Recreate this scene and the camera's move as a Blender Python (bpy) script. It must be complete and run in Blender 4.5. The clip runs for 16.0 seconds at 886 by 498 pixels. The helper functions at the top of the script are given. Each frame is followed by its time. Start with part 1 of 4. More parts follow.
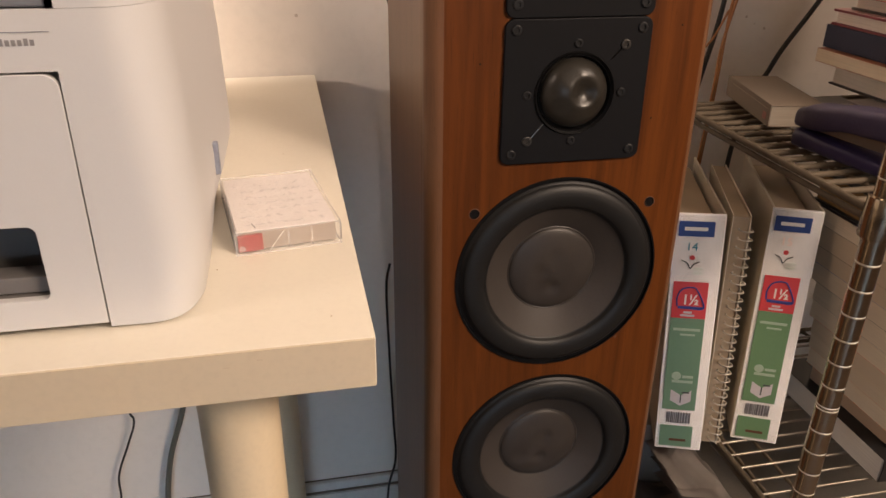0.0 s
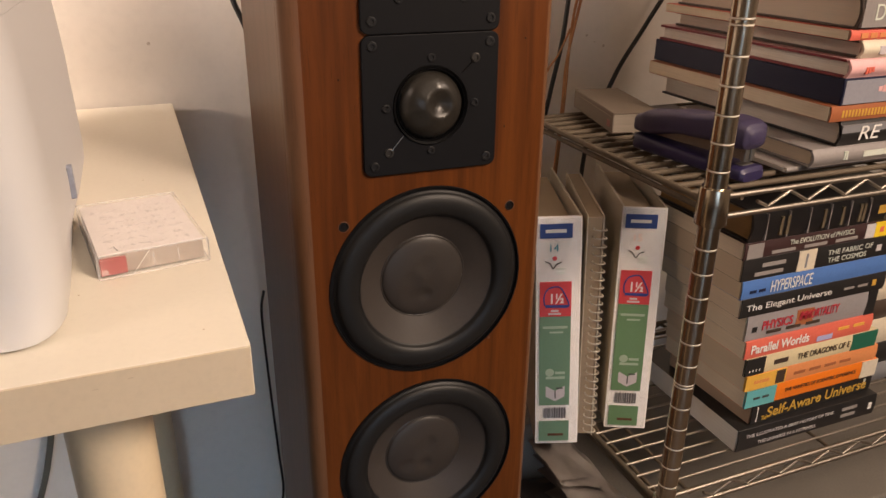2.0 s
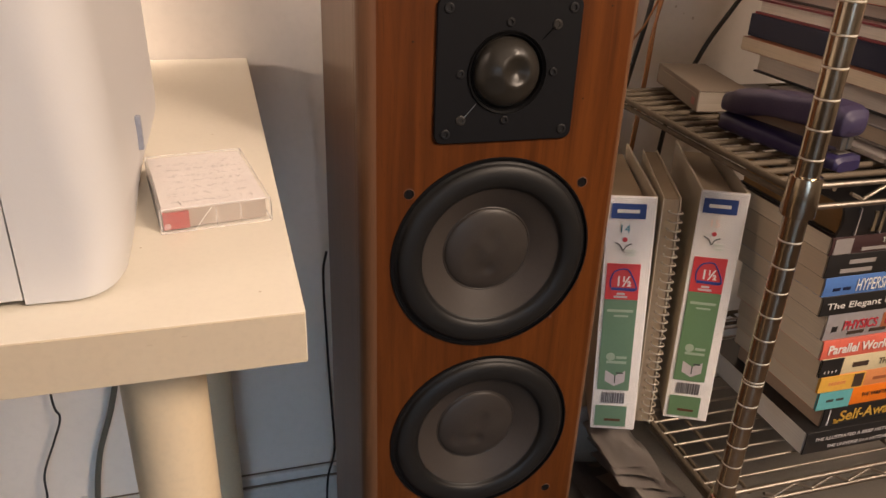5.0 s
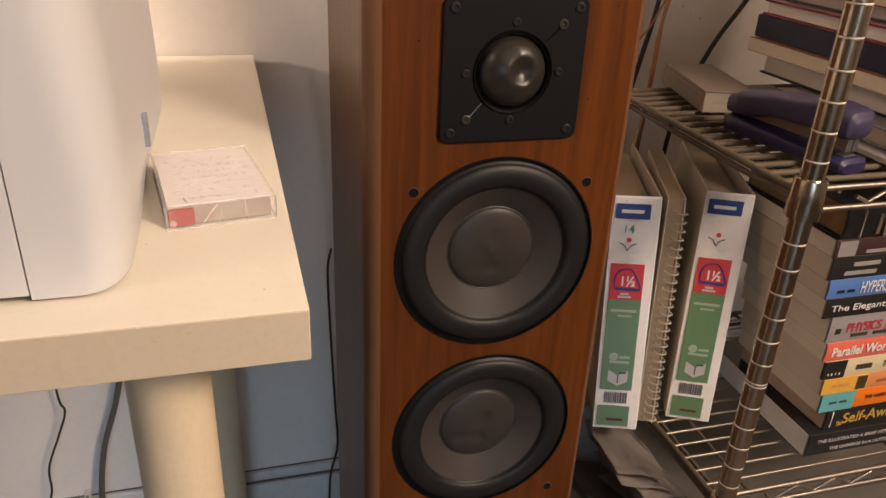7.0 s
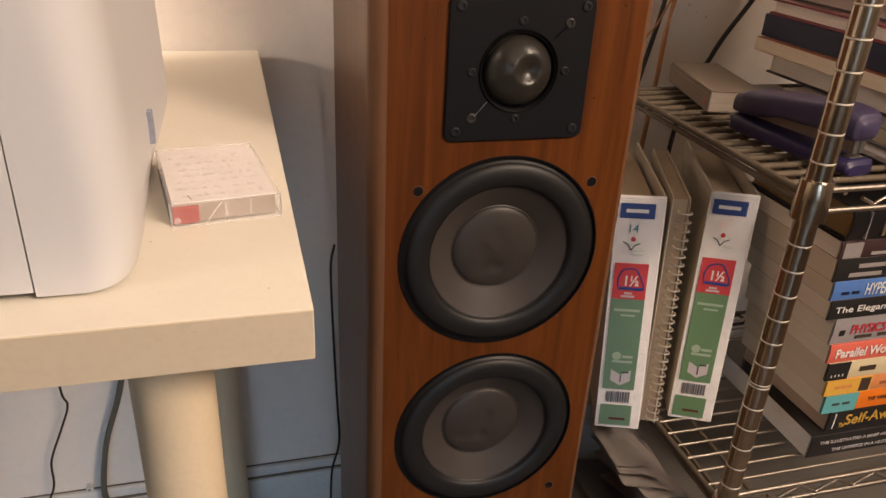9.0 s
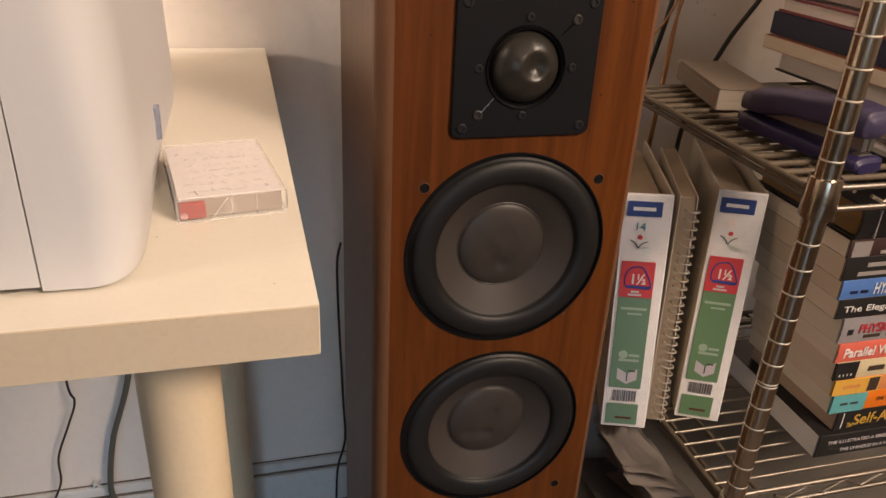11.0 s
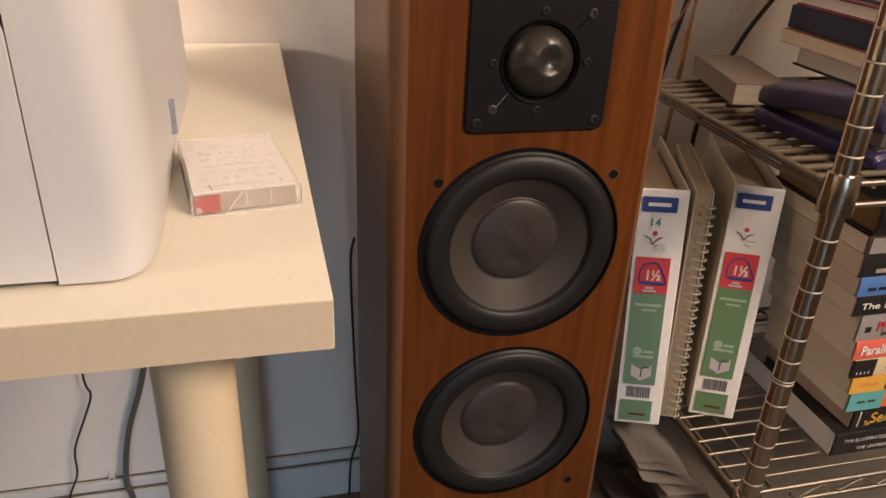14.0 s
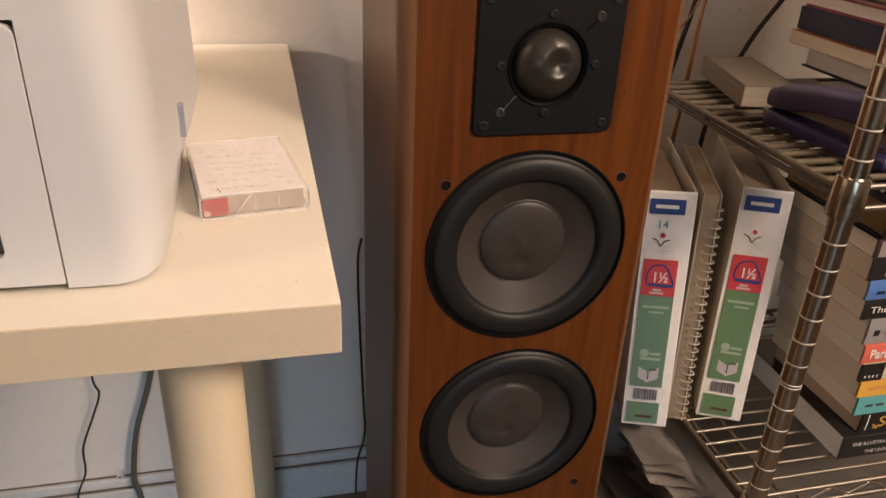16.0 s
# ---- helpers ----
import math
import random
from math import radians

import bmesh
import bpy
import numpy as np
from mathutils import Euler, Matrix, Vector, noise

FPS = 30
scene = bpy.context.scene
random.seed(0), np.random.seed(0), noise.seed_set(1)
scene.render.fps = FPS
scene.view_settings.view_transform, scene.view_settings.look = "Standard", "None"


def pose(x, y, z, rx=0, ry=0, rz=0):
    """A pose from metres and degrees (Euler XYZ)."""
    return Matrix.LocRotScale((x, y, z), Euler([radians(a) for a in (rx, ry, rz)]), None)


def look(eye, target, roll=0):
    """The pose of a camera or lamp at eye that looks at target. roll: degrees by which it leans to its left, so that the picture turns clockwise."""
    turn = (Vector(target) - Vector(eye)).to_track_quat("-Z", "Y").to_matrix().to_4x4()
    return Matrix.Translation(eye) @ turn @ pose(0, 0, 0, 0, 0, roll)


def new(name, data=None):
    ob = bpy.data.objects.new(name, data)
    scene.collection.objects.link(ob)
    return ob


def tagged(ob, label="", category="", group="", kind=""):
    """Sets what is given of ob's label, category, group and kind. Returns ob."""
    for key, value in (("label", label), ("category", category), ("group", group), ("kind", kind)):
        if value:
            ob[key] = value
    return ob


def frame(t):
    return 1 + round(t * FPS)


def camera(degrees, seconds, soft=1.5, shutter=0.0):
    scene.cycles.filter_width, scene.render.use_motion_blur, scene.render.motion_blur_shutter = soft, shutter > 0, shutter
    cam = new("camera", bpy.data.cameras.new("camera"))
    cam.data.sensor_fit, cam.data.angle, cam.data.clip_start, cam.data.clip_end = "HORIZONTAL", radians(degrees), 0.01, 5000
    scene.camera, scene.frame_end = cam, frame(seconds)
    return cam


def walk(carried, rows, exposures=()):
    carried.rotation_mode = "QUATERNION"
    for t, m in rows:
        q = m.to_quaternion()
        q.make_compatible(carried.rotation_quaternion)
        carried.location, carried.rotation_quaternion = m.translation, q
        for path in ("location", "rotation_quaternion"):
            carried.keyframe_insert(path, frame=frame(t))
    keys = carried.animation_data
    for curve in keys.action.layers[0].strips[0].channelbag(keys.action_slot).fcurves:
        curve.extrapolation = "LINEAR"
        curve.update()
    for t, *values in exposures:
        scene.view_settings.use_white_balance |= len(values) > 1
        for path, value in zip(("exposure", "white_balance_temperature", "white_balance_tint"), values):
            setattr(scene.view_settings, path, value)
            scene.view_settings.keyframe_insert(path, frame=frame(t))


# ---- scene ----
cam = camera(60.9, 16.0)
PATH = [
    (0, (-0.0366, -0.3526, 0.9636), (0.1492, 0.5298, 0.5313), 0.59),
    (0.5, (-0.0356, -0.3534, 0.9614), (0.1567, 0.5282, 0.5303), 0.21),
    (1, (-0.0360, -0.3586, 0.9585), (0.1712, 0.5210, 0.5303), -0.09),
    (1.5, (-0.0382, -0.3742, 0.9547), (0.1878, 0.5012, 0.5274), -0.90),
    (2, (-0.0379, -0.3749, 0.9549), (0.3083, 0.4761, 0.5601), 0.64),
    (2.5, (-0.0368, -0.3733, 0.9548), (0.3172, 0.4868, 0.5874), 1.82),
    (3, (-0.0373, -0.3688, 0.9541), (0.2956, 0.4946, 0.5749), 3.58),
    (3.5, (-0.0340, -0.3606, 0.9517), (0.2760, 0.4968, 0.5410), 3.44),
    (4, (-0.0312, -0.3598, 0.9478), (0.2519, 0.4986, 0.5200), 2.20),
    (4.5, (-0.0317, -0.3556, 0.9490), (0.2350, 0.5050, 0.5151), 1.97),
    (7, (-0.0313, -0.3568, 0.9523), (0.2233, 0.5047, 0.5130), 2.61),
    (7.5, (-0.0315, -0.3546, 0.9509), (0.2220, 0.5055, 0.5083), 2.73),
    (8, (-0.0316, -0.3546, 0.9491), (0.2218, 0.5050, 0.5052), 2.85),
    (8.5, (-0.0316, -0.3552, 0.9519), (0.2205, 0.5042, 0.5071), 2.98),
    (9, (-0.0323, -0.3542, 0.9542), (0.2189, 0.5054, 0.5093), 3.03),
    (11.5, (-0.0318, -0.3540, 0.9516), (0.2070, 0.5083, 0.5052), 2.90),
    (12, (-0.0318, -0.3530, 0.9546), (0.2031, 0.5104, 0.5082), 2.83),
    (12.5, (-0.0330, -0.3531, 0.9547), (0.2003, 0.5103, 0.5073), 2.81),
    (13, (-0.0324, -0.3540, 0.9541), (0.1977, 0.5096, 0.5055), 2.77),
    (13.5, (-0.0323, -0.3535, 0.9515), (0.1956, 0.5098, 0.5011), 2.71),
    (14, (-0.0322, -0.3531, 0.9509), (0.1934, 0.5100, 0.4990), 2.64),
    (14.5, (-0.0325, -0.3525, 0.9525), (0.1908, 0.5107, 0.4997), 2.63),
    (15, (-0.0325, -0.3538, 0.9546), (0.1889, 0.5099, 0.5020), 2.62),
    (15.5, (-0.0325, -0.3538, 0.9551), (0.1869, 0.5105, 0.5024), 2.59),
    (16, (-0.0323, -0.3521, 0.9541), (0.1842, 0.5121, 0.5000), 2.57),
]
walk(cam, [(t, look(eye, target, roll)) for t, eye, target, roll in PATH])

# ---- light ----
FLOOR, WALL, TOP = -0.047, 0.66, 0.74
world = bpy.data.worlds.new("room_air")
world.use_nodes = True
world.node_tree.nodes["Background"].inputs[0].default_value = (0.55, 0.6, 0.7, 1)
world.node_tree.nodes["Background"].inputs[1].default_value = 0.012
scene.world = world
scene.view_settings.exposure = 0.0


def lamp(name, eye, target, size, watts, colour, spread=180):
    data = bpy.data.lights.new(name, "AREA")
    data.shape, data.size, data.energy, data.color, data.spread = "DISK", size, watts, colour, radians(spread)
    ob = new(name, data)
    ob.matrix_world = look(eye, target)
    return ob


lamp("ceiling_light", (1.9, -1.0, 2.1), (0.2, 0.3, 0.7), 0.35, 11.5, (1.0, 0.77, 0.62))
lamp("floor_lamp_light", (1.1, -1.2, 1.82), (0.25, 0.2, 0.8), 0.6, 13, (1.0, 0.77, 0.6), 100)
# Unseen warm fill from the upper left, added to brighten the book ends.
lamp("left_fill_light", (-1.4, -0.4, 1.9), (0.3, 0.3, 0.7), 0.5, 6.5, (1.0, 0.78, 0.64))
lamp("desk_lamp_light", (-0.8, 0.51, 0.965), (0.0, 0.62, 0.8), 0.08, 17, (1.0, 0.79, 0.65))
lamp("window_daylight", (-0.45, -2.4, 0.45), (0.0, 0.66, -0.45), 1.5, 2.8, (0.54, 0.75, 1.0), 50)


# ---- materials ----
def nodes_of(name):
    m = bpy.data.materials.new(name)
    m.use_nodes = True
    nt = m.node_tree
    return m, nt, nt.nodes["Principled BSDF"]


def mix_colours(nt, fac, a, b):
    n = nt.nodes.new("ShaderNodeMix")
    n.data_type = "RGBA"
    for sock, v in ((n.inputs[0], fac), (n.inputs[6], a), (n.inputs[7], b)):
        if isinstance(v, bpy.types.NodeSocket):
            nt.links.new(v, sock)
        elif isinstance(v, tuple):
            sock.default_value = (*v, 1)
        else:
            sock.default_value = v
    return n.outputs[2]


def noise_out(nt, scale, detail=4, stretch=(1, 1, 1), distortion=0.0):
    co = nt.nodes.new("ShaderNodeTexCoord")
    mp = nt.nodes.new("ShaderNodeMapping")
    mp.inputs["Scale"].default_value = stretch
    nt.links.new(co.outputs["Object"], mp.inputs[0])
    n = nt.nodes.new("ShaderNodeTexNoise")
    n.inputs["Scale"].default_value, n.inputs["Detail"].default_value = scale, detail
    n.inputs["Distortion"].default_value = distortion
    nt.links.new(mp.outputs[0], n.inputs["Vector"])
    return n.outputs["Fac"]


def ramp(nt, fac, lo, hi):
    n = nt.nodes.new("ShaderNodeMapRange")
    n.inputs[1].default_value, n.inputs[2].default_value = lo, hi
    nt.links.new(fac, n.inputs[0])
    return n.outputs[0]


def bump(nt, bsdf, height, strength, distance=0.001):
    b = nt.nodes.new("ShaderNodeBump")
    b.inputs["Strength"].default_value, b.inputs["Distance"].default_value = strength, distance
    nt.links.new(height, b.inputs["Height"])
    nt.links.new(b.outputs[0], bsdf.inputs["Normal"])


def plain(name, colour, rough=0.5, metal=0.0, vary=0.12, scale=30.0, fine=400.0, relief=0.1, stretch=(1, 1, 1), dirt=None, coat=0.0, spec=0.5):
    """A surface with broad stains and fine grain."""
    m, nt, b = nodes_of(name)
    broad = noise_out(nt, scale, 5, stretch)
    grain = noise_out(nt, fine, 3, stretch)
    dark = tuple(c * (1 - vary * 2) for c in colour) if dirt is None else dirt
    c1 = mix_colours(nt, ramp(nt, broad, 0.35, 0.75), colour, tuple(c * (1 - vary) + d * vary for c, d in zip(colour, dark)))
    c2 = mix_colours(nt, ramp(nt, grain, 0.45, 0.8), c1, tuple(c * (1 - vary * 0.8) for c in colour))
    nt.links.new(c2, b.inputs["Base Color"])
    b.inputs["Roughness"].default_value, b.inputs["Metallic"].default_value = rough, metal
    b.inputs["Coat Weight"].default_value = coat
    b.inputs["Specular IOR Level"].default_value = spec
    if relief:
        bump(nt, b, grain, relief)
    return m


def walnut(name, light, dark, rough=0.38):
    """Veneer with its grain running upwards."""
    m, nt, b = nodes_of(name)
    band = noise_out(nt, 5.0, 3, (5, 5, 0.22), 0.3)
    streak = noise_out(nt, 9.0, 6, (9, 9, 0.45), 0.6)
    fine = noise_out(nt, 60.0, 4, (12, 12, 0.4), 0.2)
    pore = noise_out(nt, 240.0, 2, (8, 8, 0.3))
    c0 = mix_colours(nt, ramp(nt, band, 0.38, 0.66), light, tuple(c * 0.72 + d * 0.28 for c, d in zip(light, dark)))
    c1 = mix_colours(nt, ramp(nt, streak, 0.38, 0.85), c0, dark)
    c2 = mix_colours(nt, ramp(nt, fine, 0.55, 1.15), c1, tuple(c * 0.6 for c in dark))
    c3 = mix_colours(nt, ramp(nt, pore, 0.62, 0.95), c2, tuple(c * 0.5 for c in dark))
    nt.links.new(c3, b.inputs["Base Color"])
    b.inputs["Roughness"].default_value = rough
    b.inputs["Specular IOR Level"].default_value = 0.22
    bump(nt, b, fine, 0.06)
    return m


def page_edges(name, colour, stretch):
    """Cut page edges: thin lines along the block, each block of its own tone."""
    m, nt, b = nodes_of(name)
    lines = noise_out(nt, 90.0, 3, stretch)
    broad = noise_out(nt, 14.0, 3)
    info = nt.nodes.new("ShaderNodeObjectInfo")
    tone = mix_colours(nt, info.outputs["Random"], colour, (colour[0] * 0.68, colour[1] * 0.6, colour[2] * 0.52))
    c1 = mix_colours(nt, ramp(nt, lines, 0.4, 1.1), tone, tuple(c * 0.6 for c in colour))
    c2 = mix_colours(nt, ramp(nt, broad, 0.5, 1.0), c1, (colour[0] * 0.75, colour[1] * 0.66, colour[2] * 0.54))
    nt.links.new(c2, b.inputs["Base Color"])
    b.inputs["Roughness"].default_value = 0.85
    bump(nt, b, lines, 0.2)
    return m


M = dict(
    wall=plain("painted_wall", (0.77, 0.725, 0.665), 0.6, vary=0.06, scale=5, fine=90, relief=0.1),
    ceiling=plain("ceiling_paint", (0.75, 0.73, 0.7), 0.8),
    base=plain("baseboard_paint", (0.66, 0.66, 0.64), 0.45, scale=12, fine=90, vary=0.15),
    floor=plain("floor_boards", (0.13, 0.09, 0.06), 0.5, vary=0.3, scale=6, fine=60, stretch=(1, 8, 1)),
    laminate=plain("cream_laminate", (0.85, 0.8, 0.685), 0.42, vary=0.04, scale=9, fine=260, relief=0.04),
    # Darker than the laminate: the front edge's shade is put into its colour.
    edge_band=plain("shaded_cream_edge_band", (0.64, 0.545, 0.4), 0.45, vary=0.08, scale=20, fine=200, relief=0.05),
    leg=plain("cream_leg_paint", (0.75, 0.62, 0.425), 0.4, vary=0.08, scale=18, fine=220, relief=0.05),
    groove_dark=plain("dark_groove_strip", (0.26, 0.22, 0.18), 0.9, vary=0.5, scale=25),
    grime=plain("edge_grime", (0.6, 0.5, 0.36), 0.8, vary=0.2),
    printer=plain("white_printer_plastic", (0.64, 0.64, 0.645), 0.45, vary=0.02, scale=14, fine=900, relief=0.05),
    printer_grey=plain("grey_printer_plastic", (0.22, 0.23, 0.26), 0.4, vary=0.08, fine=900),
    printer_dark=plain("dark_tray_plastic", (0.17, 0.16, 0.155), 0.5, vary=0.1, fine=900),
    ink=plain("grey_print", (0.27, 0.26, 0.27), 0.6),
    sticker=plain("blue_grey_sticker", (0.3, 0.33, 0.42), 0.4, vary=0.4, scale=160),
    walnut=walnut("walnut_veneer", (0.117, 0.0345, 0.0066), (0.046, 0.0122, 0.0026)),
    walnut_side=walnut("walnut_side_veneer", (0.15, 0.073, 0.037), (0.1, 0.046, 0.0225), 0.33),
    plate=plain("black_driver_plate", (0.0062, 0.0063, 0.0076), 0.55, vary=0.2, scale=60, fine=700, relief=0.05, spec=0.14),
    rubber=plain("black_rubber_surround", (0.0095, 0.0092, 0.0092), 0.48, vary=0.25, scale=40, fine=500, relief=0.06, spec=0.34),
    gasket=plain("black_gasket", (0.004, 0.004, 0.0045), 0.45, vary=0.3, scale=90, spec=0.2),
    cone=plain("grey_cone", (0.047, 0.039, 0.034), 0.55, vary=0.14, scale=22, fine=350, relief=0.1, spec=0.25),
    cap=plain("dark_dust_cap", (0.034, 0.0285, 0.025), 0.42, vary=0.3, scale=34, fine=1200, relief=0.03, spec=0.3, dirt=(0.065, 0.057, 0.05)),
    dome=plain("glossy_coated_dome", (0.026, 0.023, 0.019), 0.31, vary=0.4, scale=70, fine=420, relief=0.12, coat=0.03, spec=0.3),
    screw=plain("black_screw", (0.009, 0.009, 0.01), 0.5, spec=0.3),
    steel=plain("worn_screw_steel", (0.3, 0.29, 0.27), 0.35, metal=0.9),
    dull_screw=plain("dull_screw", (0.05, 0.047, 0.044), 0.4, metal=0.6),
    hole=plain("socket_plastic", (0.006, 0.005, 0.005), 0.5, spec=0.15),
    chip=plain("bare_wood_rim", (0.11, 0.042, 0.016), 0.7, vary=0.3, scale=200),
    chrome=plain("chrome_post", (0.55, 0.48, 0.38), 0.2, metal=1.0, vary=0.08, scale=20, fine=300, relief=0.02),
    wire=plain("chrome_wire", (0.36, 0.32, 0.27), 0.42, metal=1.0, vary=0.12, scale=30, fine=300, relief=0.02),
    # Dusty tarnished wire, its colour lowered further for the shade on the shelf.
    dusty_shaded_wire=plain("dusty_tarnished_shaded_wire", (0.13, 0.1, 0.068), 0.7, metal=0.25, vary=0.25, scale=40, fine=300, relief=0.05),
    # Satin groove metal, coloured pale to paint in the light the grooves reflect.
    groove=plain("satin_groove_glint", (0.86, 0.8, 0.7), 0.5, metal=0.35, vary=0.05, relief=0.0),
    coil=plain("pale_coil_plastic", (0.4, 0.35, 0.28), 0.4, vary=0.1),
    black_cord=plain("black_cord", (0.014, 0.014, 0.014), 0.45),
    grey_cord=plain("grey_cord", (0.1, 0.1, 0.085), 0.5),
    copper_cord=plain("copper_cord", (0.4, 0.17, 0.055), 0.45, vary=0.3, scale=80),
    vinyl=plain("white_binder_vinyl", (0.83, 0.8, 0.76), 0.35, vary=0.05, scale=25, fine=300, relief=0.05),
    # Tan cover boards, darkened for the shade under the upper shelf.
    shaded_vinyl=plain("shaded_tan_binder_cover", (0.5, 0.44, 0.355), 0.45, vary=0.1, scale=25),
    barcode=plain("grey_barcode_print", (0.17, 0.16, 0.16), 0.5),
    board=plain("dark_binder_board", (0.19, 0.15, 0.11), 0.6, vary=0.25),
    green=plain("green_print", (0.13, 0.235, 0.115), 0.45, vary=0.08),
    sea_green=plain("sea_green_print", (0.14, 0.245, 0.155), 0.45, vary=0.08),
    red=plain("red_print", (0.6, 0.055, 0.06), 0.45, vary=0.08),
    blue=plain("navy_print", (0.025, 0.055, 0.22), 0.45, vary=0.1),
    pen_blue=plain("blue_marker", (0.03, 0.05, 0.25), 0.5),
    teal_pen=plain("teal_pen", (0.03, 0.2, 0.26), 0.5),
    orange_pen=plain("faded_orange_pen", (0.8, 0.58, 0.48), 0.5),
    dark_print=plain("dark_print", (0.05, 0.055, 0.05), 0.5),
    pale=plain("pale_print", (0.62, 0.66, 0.58), 0.5),
    faint=plain("faint_green_lettering", (0.36, 0.45, 0.34), 0.5),
    dim=plain("dim_lettering", (0.3, 0.275, 0.26), 0.5),
    white_print=plain("white_print", (0.8, 0.78, 0.74), 0.5),
    lilac=plain("pale_lilac_print", (0.55, 0.5, 0.52), 0.5),
    pages=page_edges("cream_page_edges", (0.82, 0.72, 0.57), (0.15, 0.15, 9)),
    pages_white=page_edges("white_page_edges", (0.82, 0.77, 0.7), (0.15, 0.15, 9)),
    pages_gilt=page_edges("worn_gilt_page_edges", (0.3, 0.18, 0.07), (0.15, 0.15, 9)),
    pages_tan=page_edges("browned_page_edges", (0.66, 0.5, 0.37), (0.15, 0.15, 9)),
    # Dusty pages, darkened to carry the shade behind the loudspeaker.
    pages_dim=page_edges("dusty_shaded_page_edges", (0.34, 0.295, 0.24), (0.15, 0.15, 9)),
    notebook=plain("cream_notebook_cover", (0.6, 0.53, 0.42), 0.6, vary=0.1),
    # Page tone is lowered too, since the upright sheets stand in that shade.
    pages_up=page_edges("shaded_upright_page_edges", (0.46, 0.39, 0.3), (9, 9, 0.15)),
    # The card below is cream, painted dark for the same shade.
    card=plain("shaded_cream_card", (0.19, 0.15, 0.115), 0.7, vary=0.15, scale=40),
    paper=plain("crumpled_paper", (0.5, 0.455, 0.42), 0.75, vary=0.12, scale=20, fine=40, relief=0.0),
    magazine=plain("grey_magazine_cover", (0.22, 0.21, 0.2), 0.4, vary=0.35, scale=25),
    purple=plain("purple_plastic", (0.022, 0.017, 0.065), 0.4, vary=0.15, fine=600),
    purple_top=plain("dusty_purple_plastic", (0.036, 0.027, 0.072), 0.5, vary=0.25, fine=600, dirt=(0.12, 0.1, 0.12)),
    label_card=plain("handwritten_card", (0.86, 0.81, 0.79), 0.6, vary=0.05, scale=60),
    pencil=plain("smudged_pencil", (0.6, 0.565, 0.56), 0.7, vary=0.2, scale=300),
    tape_red=plain("red_cassette_piece", (0.375, 0.038, 0.030), 0.35, vary=0.1),
    box_dark=plain("dark_grey_box", (0.2, 0.178, 0.15), 0.7, vary=0.25, scale=12),
)


def clear_plastic(name, amount):
    m, nt, b = nodes_of(name)
    b.inputs["Base Color"].default_value = (0.85, 0.82, 0.8, 1)
    b.inputs["Roughness"].default_value = 0.12
    see = nt.nodes.new("ShaderNodeBsdfTransparent")
    mix = nt.nodes.new("ShaderNodeMixShader")
    nt.links.new(ramp(nt, noise_out(nt, 60, 3), -0.2, 0.7 / amount - 0.2), mix.inputs[0])
    nt.links.new(see.outputs[0], mix.inputs[1])
    nt.links.new(b.outputs[0], mix.inputs[2])
    nt.links.new(mix.outputs[0], nt.nodes["Material Output"].inputs[0])
    return m


M["clear"] = clear_plastic("clear_plastic", 0.085)
M["cloudy"] = clear_plastic("clear_plastic_edge", 0.24)


def cover_paint(name, colour, rough=0.38):
    return plain("cover_" + name, colour, rough, vary=0.14, scale=35, fine=260, relief=0.05)


# ---- mesh helpers ----
def thing(name, label, category, at=(0, 0, 0), rz=0.0, group="", kind="", rx=0.0, ry=0.0):
    ob = new(name)
    ob.empty_display_size = 0.05
    ob.matrix_world = pose(*at, rx, ry, rz)
    return tagged(ob, label, category, group, kind)


def part(name, bm, material, parent=None, label="", smooth=False):
    me = bm
    if isinstance(bm, bmesh.types.BMesh):
        bmesh.ops.recalc_face_normals(bm, faces=bm.faces[:])
        me = bpy.data.meshes.new(name)
        if smooth:
            for f in bm.faces:
                f.smooth = True
        for e in bm.edges:
            if len(e.link_faces) == 2 and e.calc_face_angle(0) > radians(48):
                e.smooth = False
        bm.to_mesh(me)
        bm.free()
    me.materials.clear()
    me.materials.append(material)
    ob = new(name, me)
    ob.parent = parent
    if material.name.startswith("clear_plastic"):
        ob.visible_shadow = False
    return tagged(ob, label)


def box(lo, hi, bevel=0.0, segs=2, bm=None):
    bm = bm or bmesh.new()
    c = [(a + b) / 2 for a, b in zip(lo, hi)]
    s = [b - a for a, b in zip(lo, hi)]
    made = bmesh.ops.create_cube(bm, size=1, matrix=Matrix.LocRotScale(c, None, s))
    if bevel:
        es = list({e for v in made["verts"] for e in v.link_edges})
        bmesh.ops.bevel(bm, geom=es, offset=bevel, segments=segs, profile=0.6, affect="EDGES")
    return bm


def lathe(profile, centre, axis="z", segs=48, bm=None, close=False):
    """Turns (radius, height) pairs about an axis; for axis y the height runs towards -y."""
    bm = bm or bmesh.new()
    rings = []
    for r, h in profile:
        ring = []
        for i in range(segs):
            a = 2 * math.pi * i / segs
            p = (r * math.cos(a), r * math.sin(a), h) if axis == "z" else (r * math.cos(a), -h, r * math.sin(a))
            ring.append(bm.verts.new(Vector(centre) + Vector(p)))
        rings.append(ring)
    for a, b in zip(rings, rings[1:]):
        for i in range(segs):
            bm.faces.new((a[i], a[(i + 1) % segs], b[(i + 1) % segs], b[i]))
    if close:
        bm.faces.new(rings[0])
        bm.faces.new(rings[-1])
    return bm


